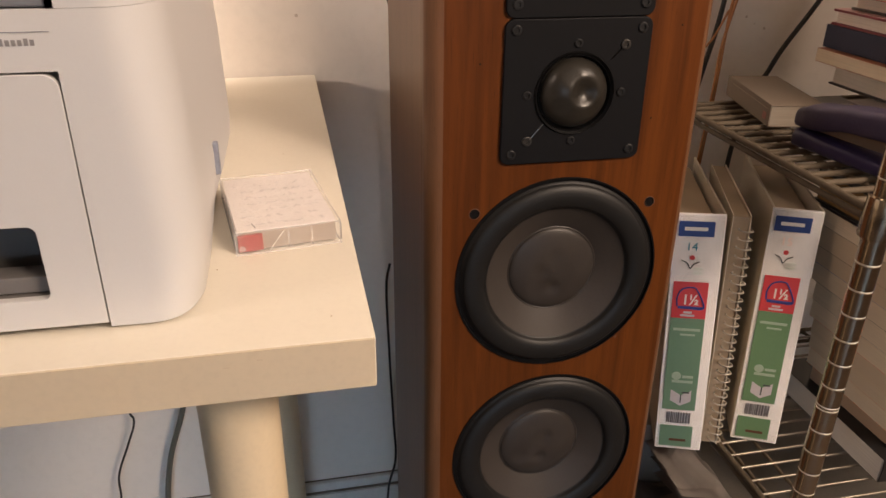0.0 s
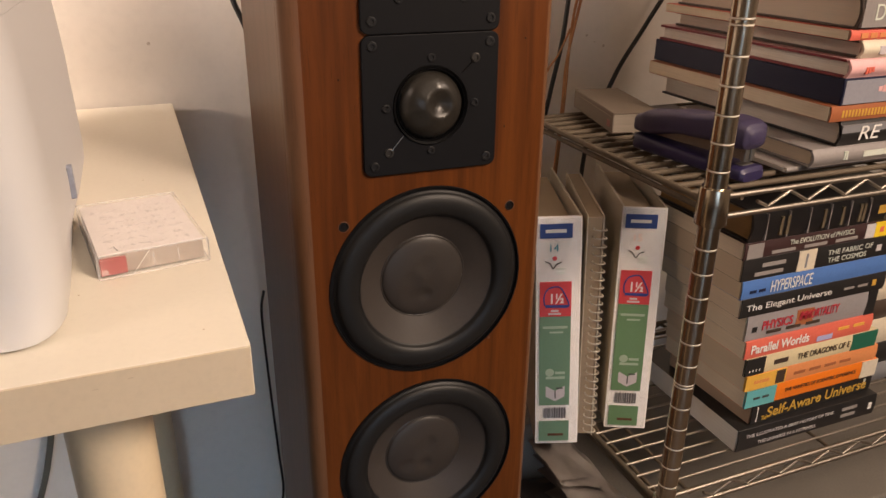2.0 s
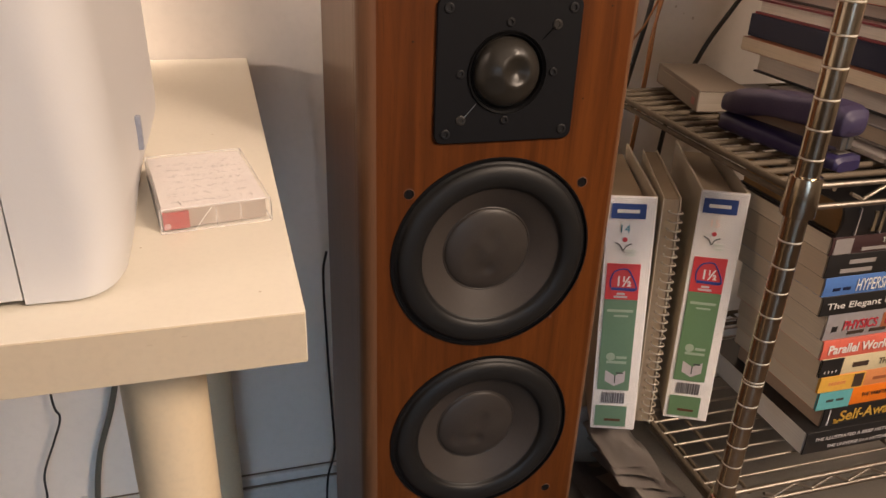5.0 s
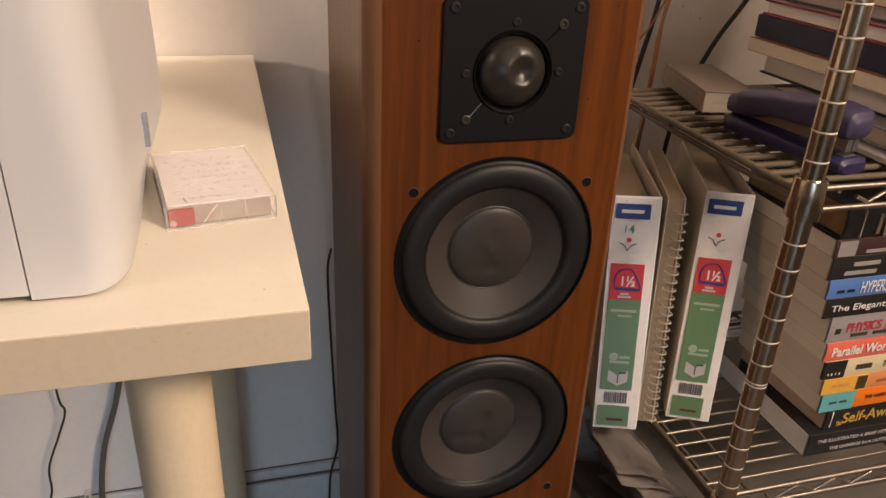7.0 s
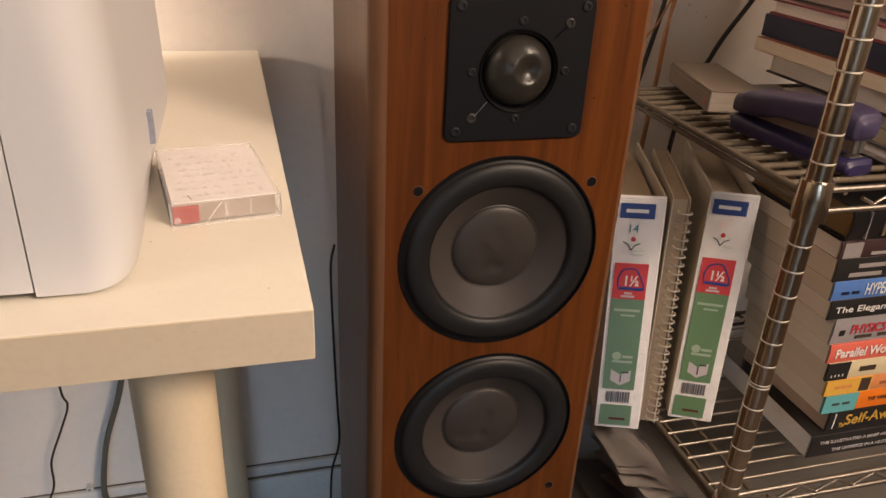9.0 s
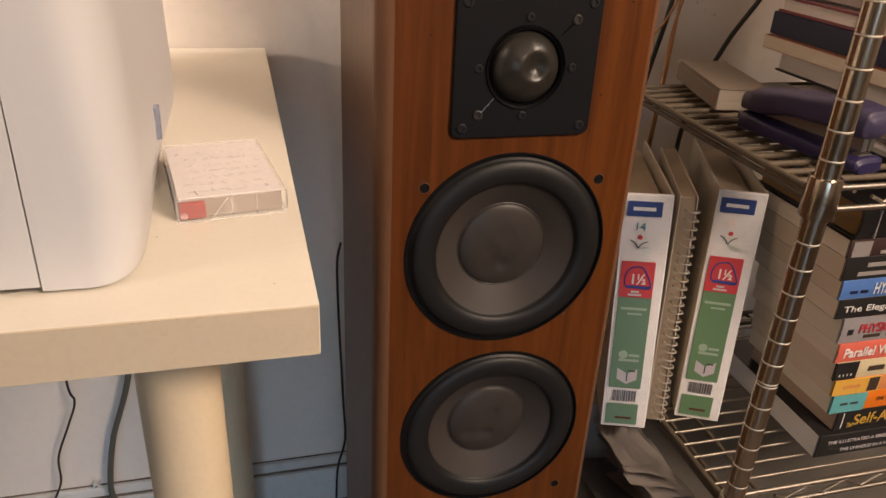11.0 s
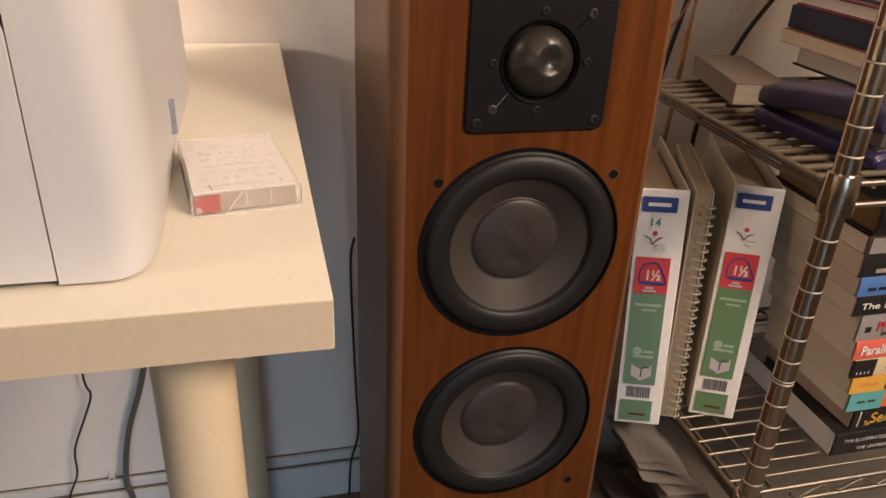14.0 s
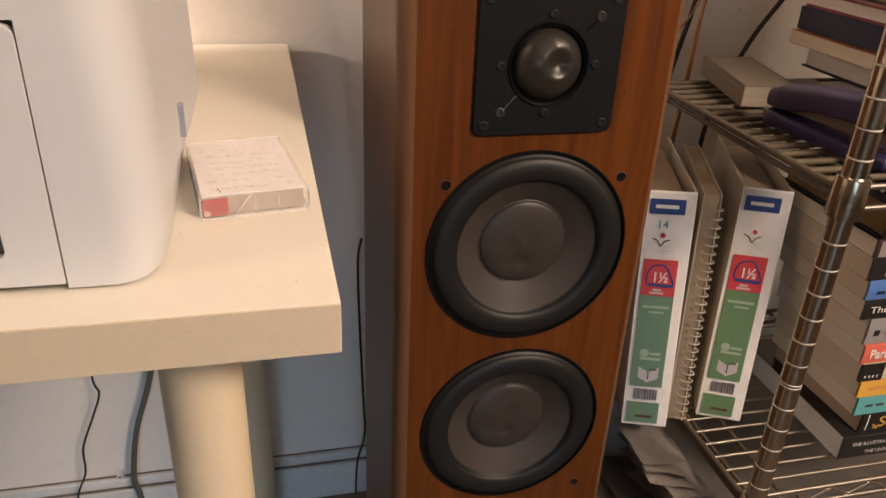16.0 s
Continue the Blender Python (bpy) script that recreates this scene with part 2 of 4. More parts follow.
def smooth_path(points, steps=8):
    """A Catmull-Rom line through the points."""
    ps = [Vector(p) for p in points]
    ps = [2 * ps[0] - ps[1]] + ps + [2 * ps[-1] - ps[-2]]
    out = []
    for a, b, c, d in zip(ps, ps[1:], ps[2:], ps[3:]):
        for i in range(steps):
            t = i / steps
            out.append(0.5 * (2 * b + (c - a) * t + (2 * a - 5 * b + 4 * c - d) * t * t + (3 * b - a - 3 * c + d) * t ** 3))
    return out + [ps[-2]]


def tube(points, radius, sides=8, bm=None):
    bm = bm or bmesh.new()
    ps = [Vector(p) for p in points]
    rings, side = [], None
    for i, p in enumerate(ps):
        along = (ps[min(i + 1, len(ps) - 1)] - ps[max(i - 1, 0)]).normalized()
        if side is None:
            side = along.cross(Vector((0.3, 0.5, 0.8))).normalized()
        side = (side - along * side.dot(along)).normalized()
        up = along.cross(side)
        rings.append([bm.verts.new(p + radius * (math.cos(2 * math.pi * k / sides) * side + math.sin(2 * math.pi * k / sides) * up)) for k in range(sides)])
    for a, b in zip(rings, rings[1:]):
        for i in range(sides):
            bm.faces.new((a[i], a[(i + 1) % sides], b[(i + 1) % sides], b[i]))
    bm.faces.new(rings[0])
    bm.faces.new(rings[-1])
    return bm


def flat_shape(name, outlines, depth, bevel=0.0):
    """A flat plate from outlines in x and z (later ones cut holes), its front at y = 0, its back at y = depth."""
    cu = bpy.data.curves.new(name, "CURVE")
    cu.dimensions, cu.fill_mode, cu.extrude, cu.bevel_depth, cu.bevel_resolution, cu.offset = "2D", "BOTH", depth / 2 - bevel, bevel, 2, -bevel
    for pts in outlines:
        sp = cu.splines.new("POLY")
        sp.points.add(len(pts) - 1)
        sp.use_cyclic_u = True
        for q, (x, z) in zip(sp.points, pts):
            q.co = (x, z, 0, 1)
    ob = new(name, cu)
    me = bpy.data.meshes.new_from_object(ob)
    bpy.data.objects.remove(ob)
    me.transform(pose(0, depth / 2, 0, 90, 0, 0))
    bm = bmesh.new()
    bm.from_mesh(me)
    bmesh.ops.remove_doubles(bm, verts=bm.verts[:], dist=1e-6)
    bm.to_mesh(me)
    bm.free()
    return me


def circle(cx, cz, r, n=64):
    return [(cx + r * math.cos(2 * math.pi * i / n), cz + r * math.sin(2 * math.pi * i / n)) for i in range(n)]


def round_rect(x0, z0, x1, z1, r, n=6):
    out = []
    for cx, cz, a0 in ((x1 - r, z1 - r, 0), (x0 + r, z1 - r, 90), (x0 + r, z0 + r, 180), (x1 - r, z0 + r, 270)):
        for i in range(n + 1):
            a = radians(a0 + 90 * i / n)
            out.append((cx + r * math.cos(a), cz + r * math.sin(a)))
    return out


def words(text, size, at, material, parent, width=None, shear=0.0, rz=0.0, name="title", bold=0.0):
    """Printed words on a face that looks towards -y; at is the lower left corner."""
    cu = bpy.data.curves.new(name, "FONT")
    cu.body, cu.size, cu.extrude, cu.shear, cu.offset = text, size, 0.0002, shear, bold
    ob = new(name, cu)
    me = bpy.data.meshes.new_from_object(ob)
    bpy.data.objects.remove(ob)
    if width and len(me.vertices):
        wide = max(v.co.x for v in me.vertices)
        me.transform(Matrix.Diagonal((width / wide, 1, 1, 1)))
    me.transform(Matrix.Translation(at) @ pose(0, 0, 0, 90, 0, 0) @ pose(0, 0, 0, 0, 0, rz))
    return part(name, me, material, parent)


def panel(name, x0, x1, z0, z1, y, material, parent, thick=0.0006, r=0.0, label=""):
    """A thin printed field on a face that looks towards -y."""
    if r:
        me = flat_shape(name, [round_rect(x0, z0, x1, z1, r)], thick)
        me.transform(Matrix.Translation((0, y - thick, 0)))
        return part(name, me, material, parent, label)
    return part(name, box((x0, y - thick, z0), (x1, y + 0.0003, z1)), material, parent, label)


# ---- room ----
def slab(name, lo, hi, material, label, category="wall"):
    ob = part(name, box(lo, hi), material)
    return tagged(ob, label, category, kind="structure")


slab("floor", (-3.2, -3.2, FLOOR - 0.1), (2.6, WALL + 0.12, FLOOR), M["floor"], "dark brown wooden floor in shadow", "floor")
slab("wall_north", (-3.2, WALL, FLOOR), (2.6, WALL + 0.12, 2.35), M["wall"], "cream painted plaster wall with small marks", "wall")
slab("wall_south", (-3.2, -3.3, FLOOR), (2.6, -3.2, 2.35), M["wall"], "plain cream painted wall")
slab("wall_west", (-3.3, -3.2, FLOOR), (-3.2, WALL, 2.35), M["wall"], "plain cream painted wall")
slab("wall_east", (2.6, -3.2, FLOOR), (2.7, WALL, 2.35), M["wall"], "plain cream painted wall")
slab("ceiling", (-3.3, -3.3, 2.35), (2.7, WALL + 0.12, 2.45), M["ceiling"], "plain white ceiling", "ceiling")


def baseboard():
    bm = box((-3.2, WALL - 0.014, FLOOR), (2.6, WALL, 0.0255), 0.002)
    box((-3.2, WALL - 0.009, 0.0283), (2.6, WALL, 0.047), 0.004, bm=bm)
    ob = part("baseboard", bm, M["base"])
    tagged(ob, "scuffed white painted baseboard with a groove", "baseboard", kind="structure")
    part("dirt_line", box((-3.2, WALL - 0.0105, 0.0257), (2.6, WALL, 0.0281)), M["groove_dark"], ob, "dark strip in the groove")
    part("dirt_line", box((-3.2, WALL - 0.003, 0.0472), (2.6, WALL, 0.0482)), M["groove_dark"], ob)


baseboard()


# ---- table ----
def table():
    t = thing("table", "cream laminate table with thick edge and round legs", "table")
    part("tabletop", box((-1.25, 0.0008, TOP - 0.032), (-0.0008, 0.654, TOP), 0.0006), M["laminate"], t)
    part("edge_band", box((-1.25, -0.0004, TOP - 0.0318), (0.0, 0.0012, TOP - 0.0003), 0.0003, 1), M["edge_band"], t, "cream edge strip darkened for shade")
    # The right strip keeps the lighter laminate colour, as the lit side.
    part("edge_band", box((-0.0012, 0.0014, TOP - 0.0318), (0.0004, 0.654, TOP - 0.0003), 0.0003, 1), M["laminate"], t)
    for x in (-0.0835, -1.16):
        for y in (0.061, 0.592):
            part("leg", lathe([(0.0255, FLOOR), (0.0255, TOP - 0.0322)], (x, y, 0), close=True, segs=40), M["leg"], t, smooth=True)
    # dark scratches where the front strip lifts
    rnd = random.Random(4)
    for k in range(16):
        x = -0.33 + rnd.uniform(0, 0.32)
        w = rnd.uniform(0.001, 0.009)
        part("scratch", box((x, -0.0006, TOP - 0.0009), (x + w, 0.001, TOP - 0.0005)), M["grime"], t)
    for x, z in ((-0.0815, 0.7305), (-0.064, 0.7335)):
        part("scratch", box((x, -0.0006, z), (x + 0.003, 0.0, z + 0.0005)), M["grime"], t)
    for x, y in ((-0.022, 0.028), (-0.045, 0.33), (-0.09, 0.1)):
        part("mark", lathe([(0.0007, 0), (0.0001, 0.0003)], (x, y, TOP), segs=8, close=True), M["grime"], t)


table()


# ---- printer ----
def printer():
    p = thing("printer", "white plastic laser printer with rounded corners on the table", "printer")
    z0 = TOP + 0.002

    def shell(z_rows, x_left, front):
        """Rows of height, side, corner radius and flare of the side towards the back."""
        bm, rings = bmesh.new(), []
        for z, side, r, flare in z_rows:
            ring = [(x_left, front), (x_left, 0.57), (side - 0.05, 0.57), (side - 0.03, 0.45), (side - 0.012, 0.365), (side + flare * 0.8 - 0.0035, 0.325), (side + flare - 0.0008, 0.305)]
            ring += [(side + flare * q, y) for y, q in ((0.292, 1.0), (0.27, 1.0), (0.24, 0.95), (0.2, 0.8), (0.165, 0.5), (0.135, 0.2), (0.11, 0.0))]
            r = r * 0.68
            cx, cy = side - r, 0.036 + r * 1.35
            for i in range(17):
                a = radians(90 * i / 16)
                ring.append((cx + r * math.cos(a) ** 0.9, cy - r * 1.35 * math.sin(a) ** 0.9))
            ring.append((-0.1425, 0.036))
            ring.append((-0.1425, front))
            rings.append([bm.verts.new((x, y, z)) for x, y in ring])
        for a, b in zip(rings, rings[1:]):
            for i in range(len(a)):
                j = (i + 1) % len(a)
                f = bm.faces.new((a[i], a[j], b[j], b[i]))
                f.smooth = True
        bm.faces.new(rings[0])
        bm.faces.new(rings[-1])
        return bm

    part("body", shell([(z0, -0.0965, 0.036, -0.003), (z0 + 0.003, -0.094, 0.038, -0.004), (0.765, -0.0915, 0.0395, -0.006), (0.7722, -0.0908, 0.0402, -0.0065), (0.7736, -0.0907, 0.0403, -0.0055), (0.7742, -0.0907, 0.0403, 0.0005), (0.7756, -0.0905, 0.0404, 0.0036), (0.785, -0.0895, 0.041, 0.0034), (0.80, -0.0888, 0.042, 0.0025), (0.86, -0.0912, 0.0445, 0.0036), (0.9118, -0.0945, 0.046, 0.004)], -0.46, 0.09), M["printer"], p)
    part("shoulder", shell([(0.912, -0.0945, 0.046, 0.004), (0.945, -0.0965, 0.047, 0.003), (0.957, -0.1, 0.047, 0), (0.96, -0.106, 0.045, 0)], -0.139, 0.036), M["printer"], p)
    part("front_panel", box((-0.46, 0.036, 0.8832), (-0.14251, 0.0895, 0.9118)), M["printer"], p)
    # front door with a finger opening
    door = flat_shape("front_door", [[(-0.45, 0.7445), (-0.1434, 0.7445)] + [(-0.1514 + 0.008 * math.cos(radians(a)), 0.874 + 0.008 * math.sin(radians(a))) for a in range(0, 91, 15)] + [(-0.45, 0.882)], round_rect(-0.232, 0.7618, -0.1695, 0.8045, 0.0045)], 0.006, 0.0004)
    door.transform(Matrix.Translation((0, 0.036, 0)))
    d = part("front_door", door, M["printer"], p)
    bm = bmesh.new()
    for lo, hi in (((-0.24, 0.0425, 0.755), (-0.16, 0.075, 0.7615)), ((-0.24, 0.0425, 0.805), (-0.16, 0.075, 0.812)), ((-0.1692, 0.0425, 0.755), (-0.16, 0.075, 0.812)), ((-0.24, 0.0755, 0.755), (-0.16, 0.08, 0.812))):
        box(lo, hi, bm=bm)
    part("finger_recess", bm, M["printer_dark"], d, "dark grey recess")
    part("recess_lip", box((-0.24, 0.0445, 0.7625), (-0.1698, 0.06, 0.772), 0.001), M["printer_dark"], d)
    # grey control deck on top
    top = flat_shape("control_deck", [round_rect(-0.45, 0.037, -0.1, 0.3, 0.04, 10)], 0.016, 0.002)
    top.transform(Matrix.Translation((0, 0, 0.9125)) @ Matrix(((1, 0, 0, 0), (0, 0, 1, 0), (0, 1, 0, 0), (0, 0, 0, 1))))
    top.flip_normals()
    part("control_deck", top, M["printer_grey"], p, "grey control deck")
    part("sticker", box((-0.0885, 0.1495, 0.787), (-0.0849, 0.1555, 0.809), 0.0005, 1), M["sticker"], p, "small blue sticker")
    for k in range(6):
        part("printed_mark", box((-0.1655 + k * 0.0027, 0.0357, 0.8955), (-0.1637 + k * 0.0027, 0.0362, 0.8988 if k in (0, 4) else 0.8982)), M["ink"], p)
    part("printed_line", box((-0.19, 0.0357, 0.9015), (-0.143, 0.0362, 0.9019)), M["printer_grey"], p)


printer()


# ---- cassette case ----
def cassette_case():
    c = thing("cassette_case", "clear plastic cassette case with handwritten card and red piece", "cassette case", (-0.0508, 0.1752, TOP + 0.0003), 8.2)
    hx, hy, h = 0.0358, 0.0552, 0.0172
    bm = bmesh.new()
    w = 0.0013
    for lo, hi in (((-hx, -hy, 0), (hx, hy, w)), ((-hx, -hy, w), (-hx + w, hy, h)), ((hx - w, -hy, w), (hx, hy, h)), ((-hx + w, -hy, w), (hx - w, -hy + w, h - w)), ((-hx + w, hy - w, w), (hx - w, hy, h))):
        box(lo, hi, 0.0004, 1, bm=bm)
    part("tray", bm, M["clear"], c, "clear tray")
    part("lid", box((-hx + w, -hy, h - w), (hx - w, hy - w, h), 0.0004, 1), M["clear"], c, "scratched clear lid")
    part("card", box((-hx + 0.0022, -hy + 0.006, h - 0.0026), (hx - 0.0022, hy - 0.002, h - 0.0018)), M["label_card"], c, "white handwritten card")
    part("card_fold", box((-hx + 0.003, -hy + 0.0052, 0.0016), (hx - 0.003, -hy + 0.0058, h - 0.0028)), plain("clear_grey_card", (0.38, 0.31, 0.25), 0.5, vary=0.1), c)
    part("red_end", box((-hx + 0.002, -hy + 0.0022, 0.0018), (-hx + 0.0185, -hy + 0.005, 0.0135), 0.0005, 1), M["tape_red"], c, "red plastic end")
    part("inner_block", box((-hx + 0.003, -hy + 0.007, 0.0018), (hx - 0.003, hy - 0.004, 0.0125), 0.002, 2), M["label_card"], c)
    for x in (-0.0005, 0.0155):
        part("rib", box((x, -hy + 0.0015, 0.0016), (x + 0.0007, -hy + 0.0048, 0.0135)), M["cloudy"], c)
    part("crack", tube([(-hx + 0.0215, -hy - 0.0001, 0.0012), (-hx + 0.029, -hy - 0.0001, 0.011), (-hx + 0.033, -hy - 0.0001, 0.0155)], 0.0003, 5), M["white_print"], c)
    # Whitish rims paint in the highlights along the clear edges.
    e = 0.0006
    for z in (e, h - e):
        loop = [(-hx + e, -hy + e, z), (hx - e, -hy + e, z), (hx - e, hy - e, z), (-hx + e, hy - e, z)]
        for a, q in zip(loop, loop[1:] + loop[:1]):
            part("rim", tube([a, q], e, 6), M["cloudy"], c, "clear plastic edge with painted highlight")
    for x in (-hx + e, hx - e):
        for y in (-hy + e, hy - e):
            part("rim", tube([(x, y, e), (x, y, h - e)], e * 1.3, 6), M["cloudy"], c)
    part("pivot", lathe([(0.0022, 0.0), (0.0022, 0.0006), (0.0015, 0.0006), (0.0014, 0.0001)], (-hx + 0.0045, -hy - 0.0001, 0.0055), "y", 16, close=True), M["cloudy"], c, "round hinge pin")
    rnd = random.Random(8)
    for k in range(150):
        x, y = rnd.uniform(-0.028, 0.028), -0.04 + 0.0125 * rnd.randrange(7) + rnd.uniform(-0.002, 0.002)
        a, q = rnd.uniform(0, math.pi), rnd.uniform(0.0006, 0.0019)
        dx, dy = q * math.cos(a), q * math.sin(a)
        part("pencil_mark", tube([(x - dx, y - dy, h - 0.00178), (x + dx, y + dy, h - 0.00178)], 0.0004, 4), M["pencil"], c)
    part("pencil_mark", tube([(-0.021, -hy + 0.009, h - 0.0016), (-0.0225, -hy + 0.017, h - 0.0016)], 0.0003, 5), M["dark_print"], c)
    part("rim_mark", box((hx - 0.0004, -hy + 0.0002, 0.003), (hx + 0.0001, -hy + 0.001, 0.0155)), M["dark_print"], c)


cassette_case()


# ---- loudspeaker ----
SX0, SX1, SY0, SY1, STOP = 0.069, 0.305, 0.22, 0.43, 1.16


def screw(parent, x, z, y, r=0.0034, material="screw"):
    bm = lathe([(r, 0), (r, 0.0008), (r * 0.82, 0.0013), (r * 0.5, 0.0013), (r * 0.46, 0.0004)], (x, y, z), "y", 14, close=True)
    part("screw", bm, M[material], parent, smooth=False)


def loudspeaker():
    s = thing("loudspeaker", "tall walnut veneered loudspeaker with bare black drivers", "loudspeaker")
    holes = [circle(0.1897, 0.647, 0.0946, 96), circle(0.1905, 0.4435, 0.0946, 96), circle(0.19, 0.24, 0.0946, 96), circle(0.1905, 0.8145, 0.0335, 40), circle(0.1905, 0.935, 0.03, 40)]
    e = 0.014
    face = flat_shape("front_baffle", [[(SX0 + e, FLOOR + 0.02), (SX1 - e * 0.4, FLOOR + 0.02), (SX1 - e * 0.4, STOP), (SX0 + e, STOP)]] + holes, 0.018)
    face.transform(Matrix.Translation((0, SY0, 0)))
    part("front_baffle", face, M["walnut"], s)
    # rounded upright edges
    for x, r, sign in ((SX0, e, 1), (SX1, e * 0.4, -1)):
        bm = bmesh.new()
        rows = []
        for z in (FLOOR + 0.02, STOP):
            cx, cy = x + sign * r, SY0 + r
            row = [(cx - sign * r * math.cos(radians(a)), cy - r * math.sin(radians(a))) for a in range(0, 91, 10)]
            row += [(cx, SY0 + 0.02), (x, SY0 + 0.02)]
            rows.append([bm.verts.new((px, py, z)) for px, py in row])
        n = len(rows[0])
        for i in range(n):
            bm.faces.new((rows[0][i], rows[0][(i + 1) % n], rows[1][(i + 1) % n], rows[1][i]))
        bm.faces.new(rows[0])
        bm.faces.new(rows[1])
        ob = part("edge_strip", bm, M["walnut_side"], s, "rounded solid wood edge")
        for f in ob.data.polygons:
            f.use_smooth = abs(f.normal.z) < 0.5
    for x0, x1 in ((SX0, SX0 + 0.016), (SX1 - 0.016, SX1)):
        part("side_panel", box((x0, SY0 + 0.0203, FLOOR + 0.02), (x1, SY1, STOP), 0.0008), M["walnut_side"], s)
    part("back_panel", box((SX0 + 0.0163, SY1 - 0.018, FLOOR + 0.02), (SX1 - 0.0163, SY1 - 0.001, STOP)), M["walnut_side"], s)
    part("top_panel", box((SX0, SY0, STOP + 0.0003), (SX1, SY1, STOP + 0.018), 0.003), M["walnut_side"], s)
    part("plinth", box((SX0 + 0.006, SY0 + 0.006, FLOOR), (SX1 - 0.006, SY1 - 0.006, FLOOR + 0.0197)), M["plate"], s)

    def woofer(cx, cz, seed):
        rnd = random.Random(seed)
        w = part("woofer", lathe([(0.0895, -0.012), (0.0895, -0.0014), (0.0905, -0.001), (0.093, -0.0012), (0.0932, 0.0009), (0.0946, 0.0009), (0.0949, 0.0001)], (cx, SY0, cz), "y", 96), M["gasket"], s, "woofer with black rubber surround and grey cone", smooth=True)
        roll = [(0.0908, -0.001), (0.0898, 0.0002), (0.0888, 0.0006)] + [(0.0778 + 0.0108 * math.cos(radians(a)), 0.0004 + 0.0052 * math.sin(radians(a))) for a in range(8, 176, 12)] + [(0.0666, -0.0004), (0.0655, -0.001)]
        part("surround", lathe(roll, (cx, SY0, cz), "y", 96), M["rubber"], w, smooth=True)
        part("cone", lathe([(0.0672, -0.0002), (0.066, -0.001), (0.055, -0.0075), (0.045, -0.0135), (0.0405, -0.0165)], (cx, SY0, cz), "y", 96), M["cone"], w, "grey-brown cone", smooth=True)
        cap = lathe([(0.0428, -0.0152), (0.0416, -0.0146)] + [(0.041 * math.cos(radians(a)), -0.0155 + 0.0068 * math.sin(radians(a))) for a in range(4, 89, 3)] + [(0.0004, -0.0087)], (cx, SY0, cz), "y", 96)
        dents = [(rnd.uniform(-0.02, 0.014), rnd.uniform(-0.02, 0.016), rnd.uniform(0.008, 0.016), rnd.uniform(0.0006, 0.0014)) for _ in range(7)]
        for v in cap.verts:
            for dx, dz, r, deep in dents:
                q = math.hypot(v.co.x - cx - dx, v.co.z - cz - dz) / r
                if q < 1:
                    v.co.y += deep * (1 - q * q) ** 1.5
        part("dust_cap", cap, M["cap"], w, "dented dark dust cap", smooth=True)
        return w

    woofer(0.1897, 0.647, 3)
    woofer(0.1905, 0.4435, 5)
    woofer(0.19, 0.24, 6)

    # midrange plate with its coated dome
    def plate(z0, z1, cz, rr):
        me = flat_shape("driver_plate", [round_rect(0.1305, z0, 0.2522, z1, 0.0075), circle(0.1905, cz, rr, 40)], 0.0042, 0.0009)
        me.transform(Matrix.Translation((0, SY0 - 0.0032, 0)))
        return part("driver_plate", me, M["plate"], s, "matt black driver plate")

    mid = plate(0.7568, 0.8738, 0.8145, 0.0332)
    front = SY0 - 0.0032
    part("dome_ring", lathe([(0.0339, -0.003), (0.0339, 0.0006), (0.0333, 0.0016), (0.0326, 0.0008), (0.0312, -0.0006), (0.0306, 0.0004), (0.03, -0.001), (0.0294, -0.0034), (0.0283, -0.0036)], (0.1905, front, 0.8145), "y", 64), M["gasket"], mid, smooth=True)
    bm = lathe([(0.0292, -0.0036), (0.0288, -0.0026)] + [(0.0284 * math.cos(radians(a)), -0.0035 + 0.017 * math.sin(radians(a))) for a in range(3, 88, 5)] + [(0.0003, 0.0135)], (0.1905, front, 0.8145), "y", 64)
    for v in bm.verts:
        for dx, dz, r, deep in ((0.0045, 0.003, 0.0125, 0.0066), (-0.014, -0.008, 0.009, 0.0012), (0.016, -0.01, 0.008, 0.001), (-0.006, 0.016, 0.01, 0.001)):
            q = math.hypot(v.co.x - 0.1905 - dx, v.co.z - 0.8145 - dz) / r
            if q < 1:
                v.co.y += deep * (1 - q * q) ** 1.5
    part("dome", bm, M["dome"], mid, "glossy dented brown-black dome", smooth=True)
    for x, z in ((0.1395, 0.8655), (0.2435, 0.8655), (0.1395, 0.7655), (0.243, 0.7655)):
        screw(mid, x, z, front, 0.0042)
    for x, z in ((0.1905, 0.8545), (0.1505, 0.8145), (0.2305, 0.8145), (0.1905, 0.7755)):
        screw(mid, x, z, front, 0.0036)
    for x, z in ((0.1525, 0.7765), (0.2305, 0.8525)):
        screw(mid, x, z, front, 0.0042, "dull_screw")
    part("lead_wire", tube([(0.1545, front - 0.0012, 0.7785), (0.165, front - 0.001, 0.7905)], 0.0004, 5), M["steel"], mid)
    part("lead_wire", tube([(0.2285, front - 0.0012, 0.8505), (0.2195, front - 0.001, 0.8415)], 0.0005, 5), M["gasket"], mid)
    twe = plate(0.8742, 0.99, 0.935, 0.0285)
    part("dome_ring", lathe([(0.029, -0.003), (0.029, 0.0008), (0.0265, 0.0016), (0.017, -0.004), (0.0145, -0.0042)], (0.1905, front, 0.935), "y", 48), M["gasket"], twe, smooth=True)
    part("dome", lathe([(0.0147, -0.0042)] + [(0.0145 * math.cos(radians(a)), -0.004 + 0.01 * math.sin(radians(a))) for a in range(3, 88, 8)] + [(0.0003, 0.006)], (0.1905, front, 0.935), "y", 40), M["dome"], twe, smooth=True)
    for x, z in ((0.1395, 0.8845), (0.2435, 0.8845), (0.1395, 0.9815), (0.243, 0.9815)):
        screw(twe, x, z, front, 0.0042)
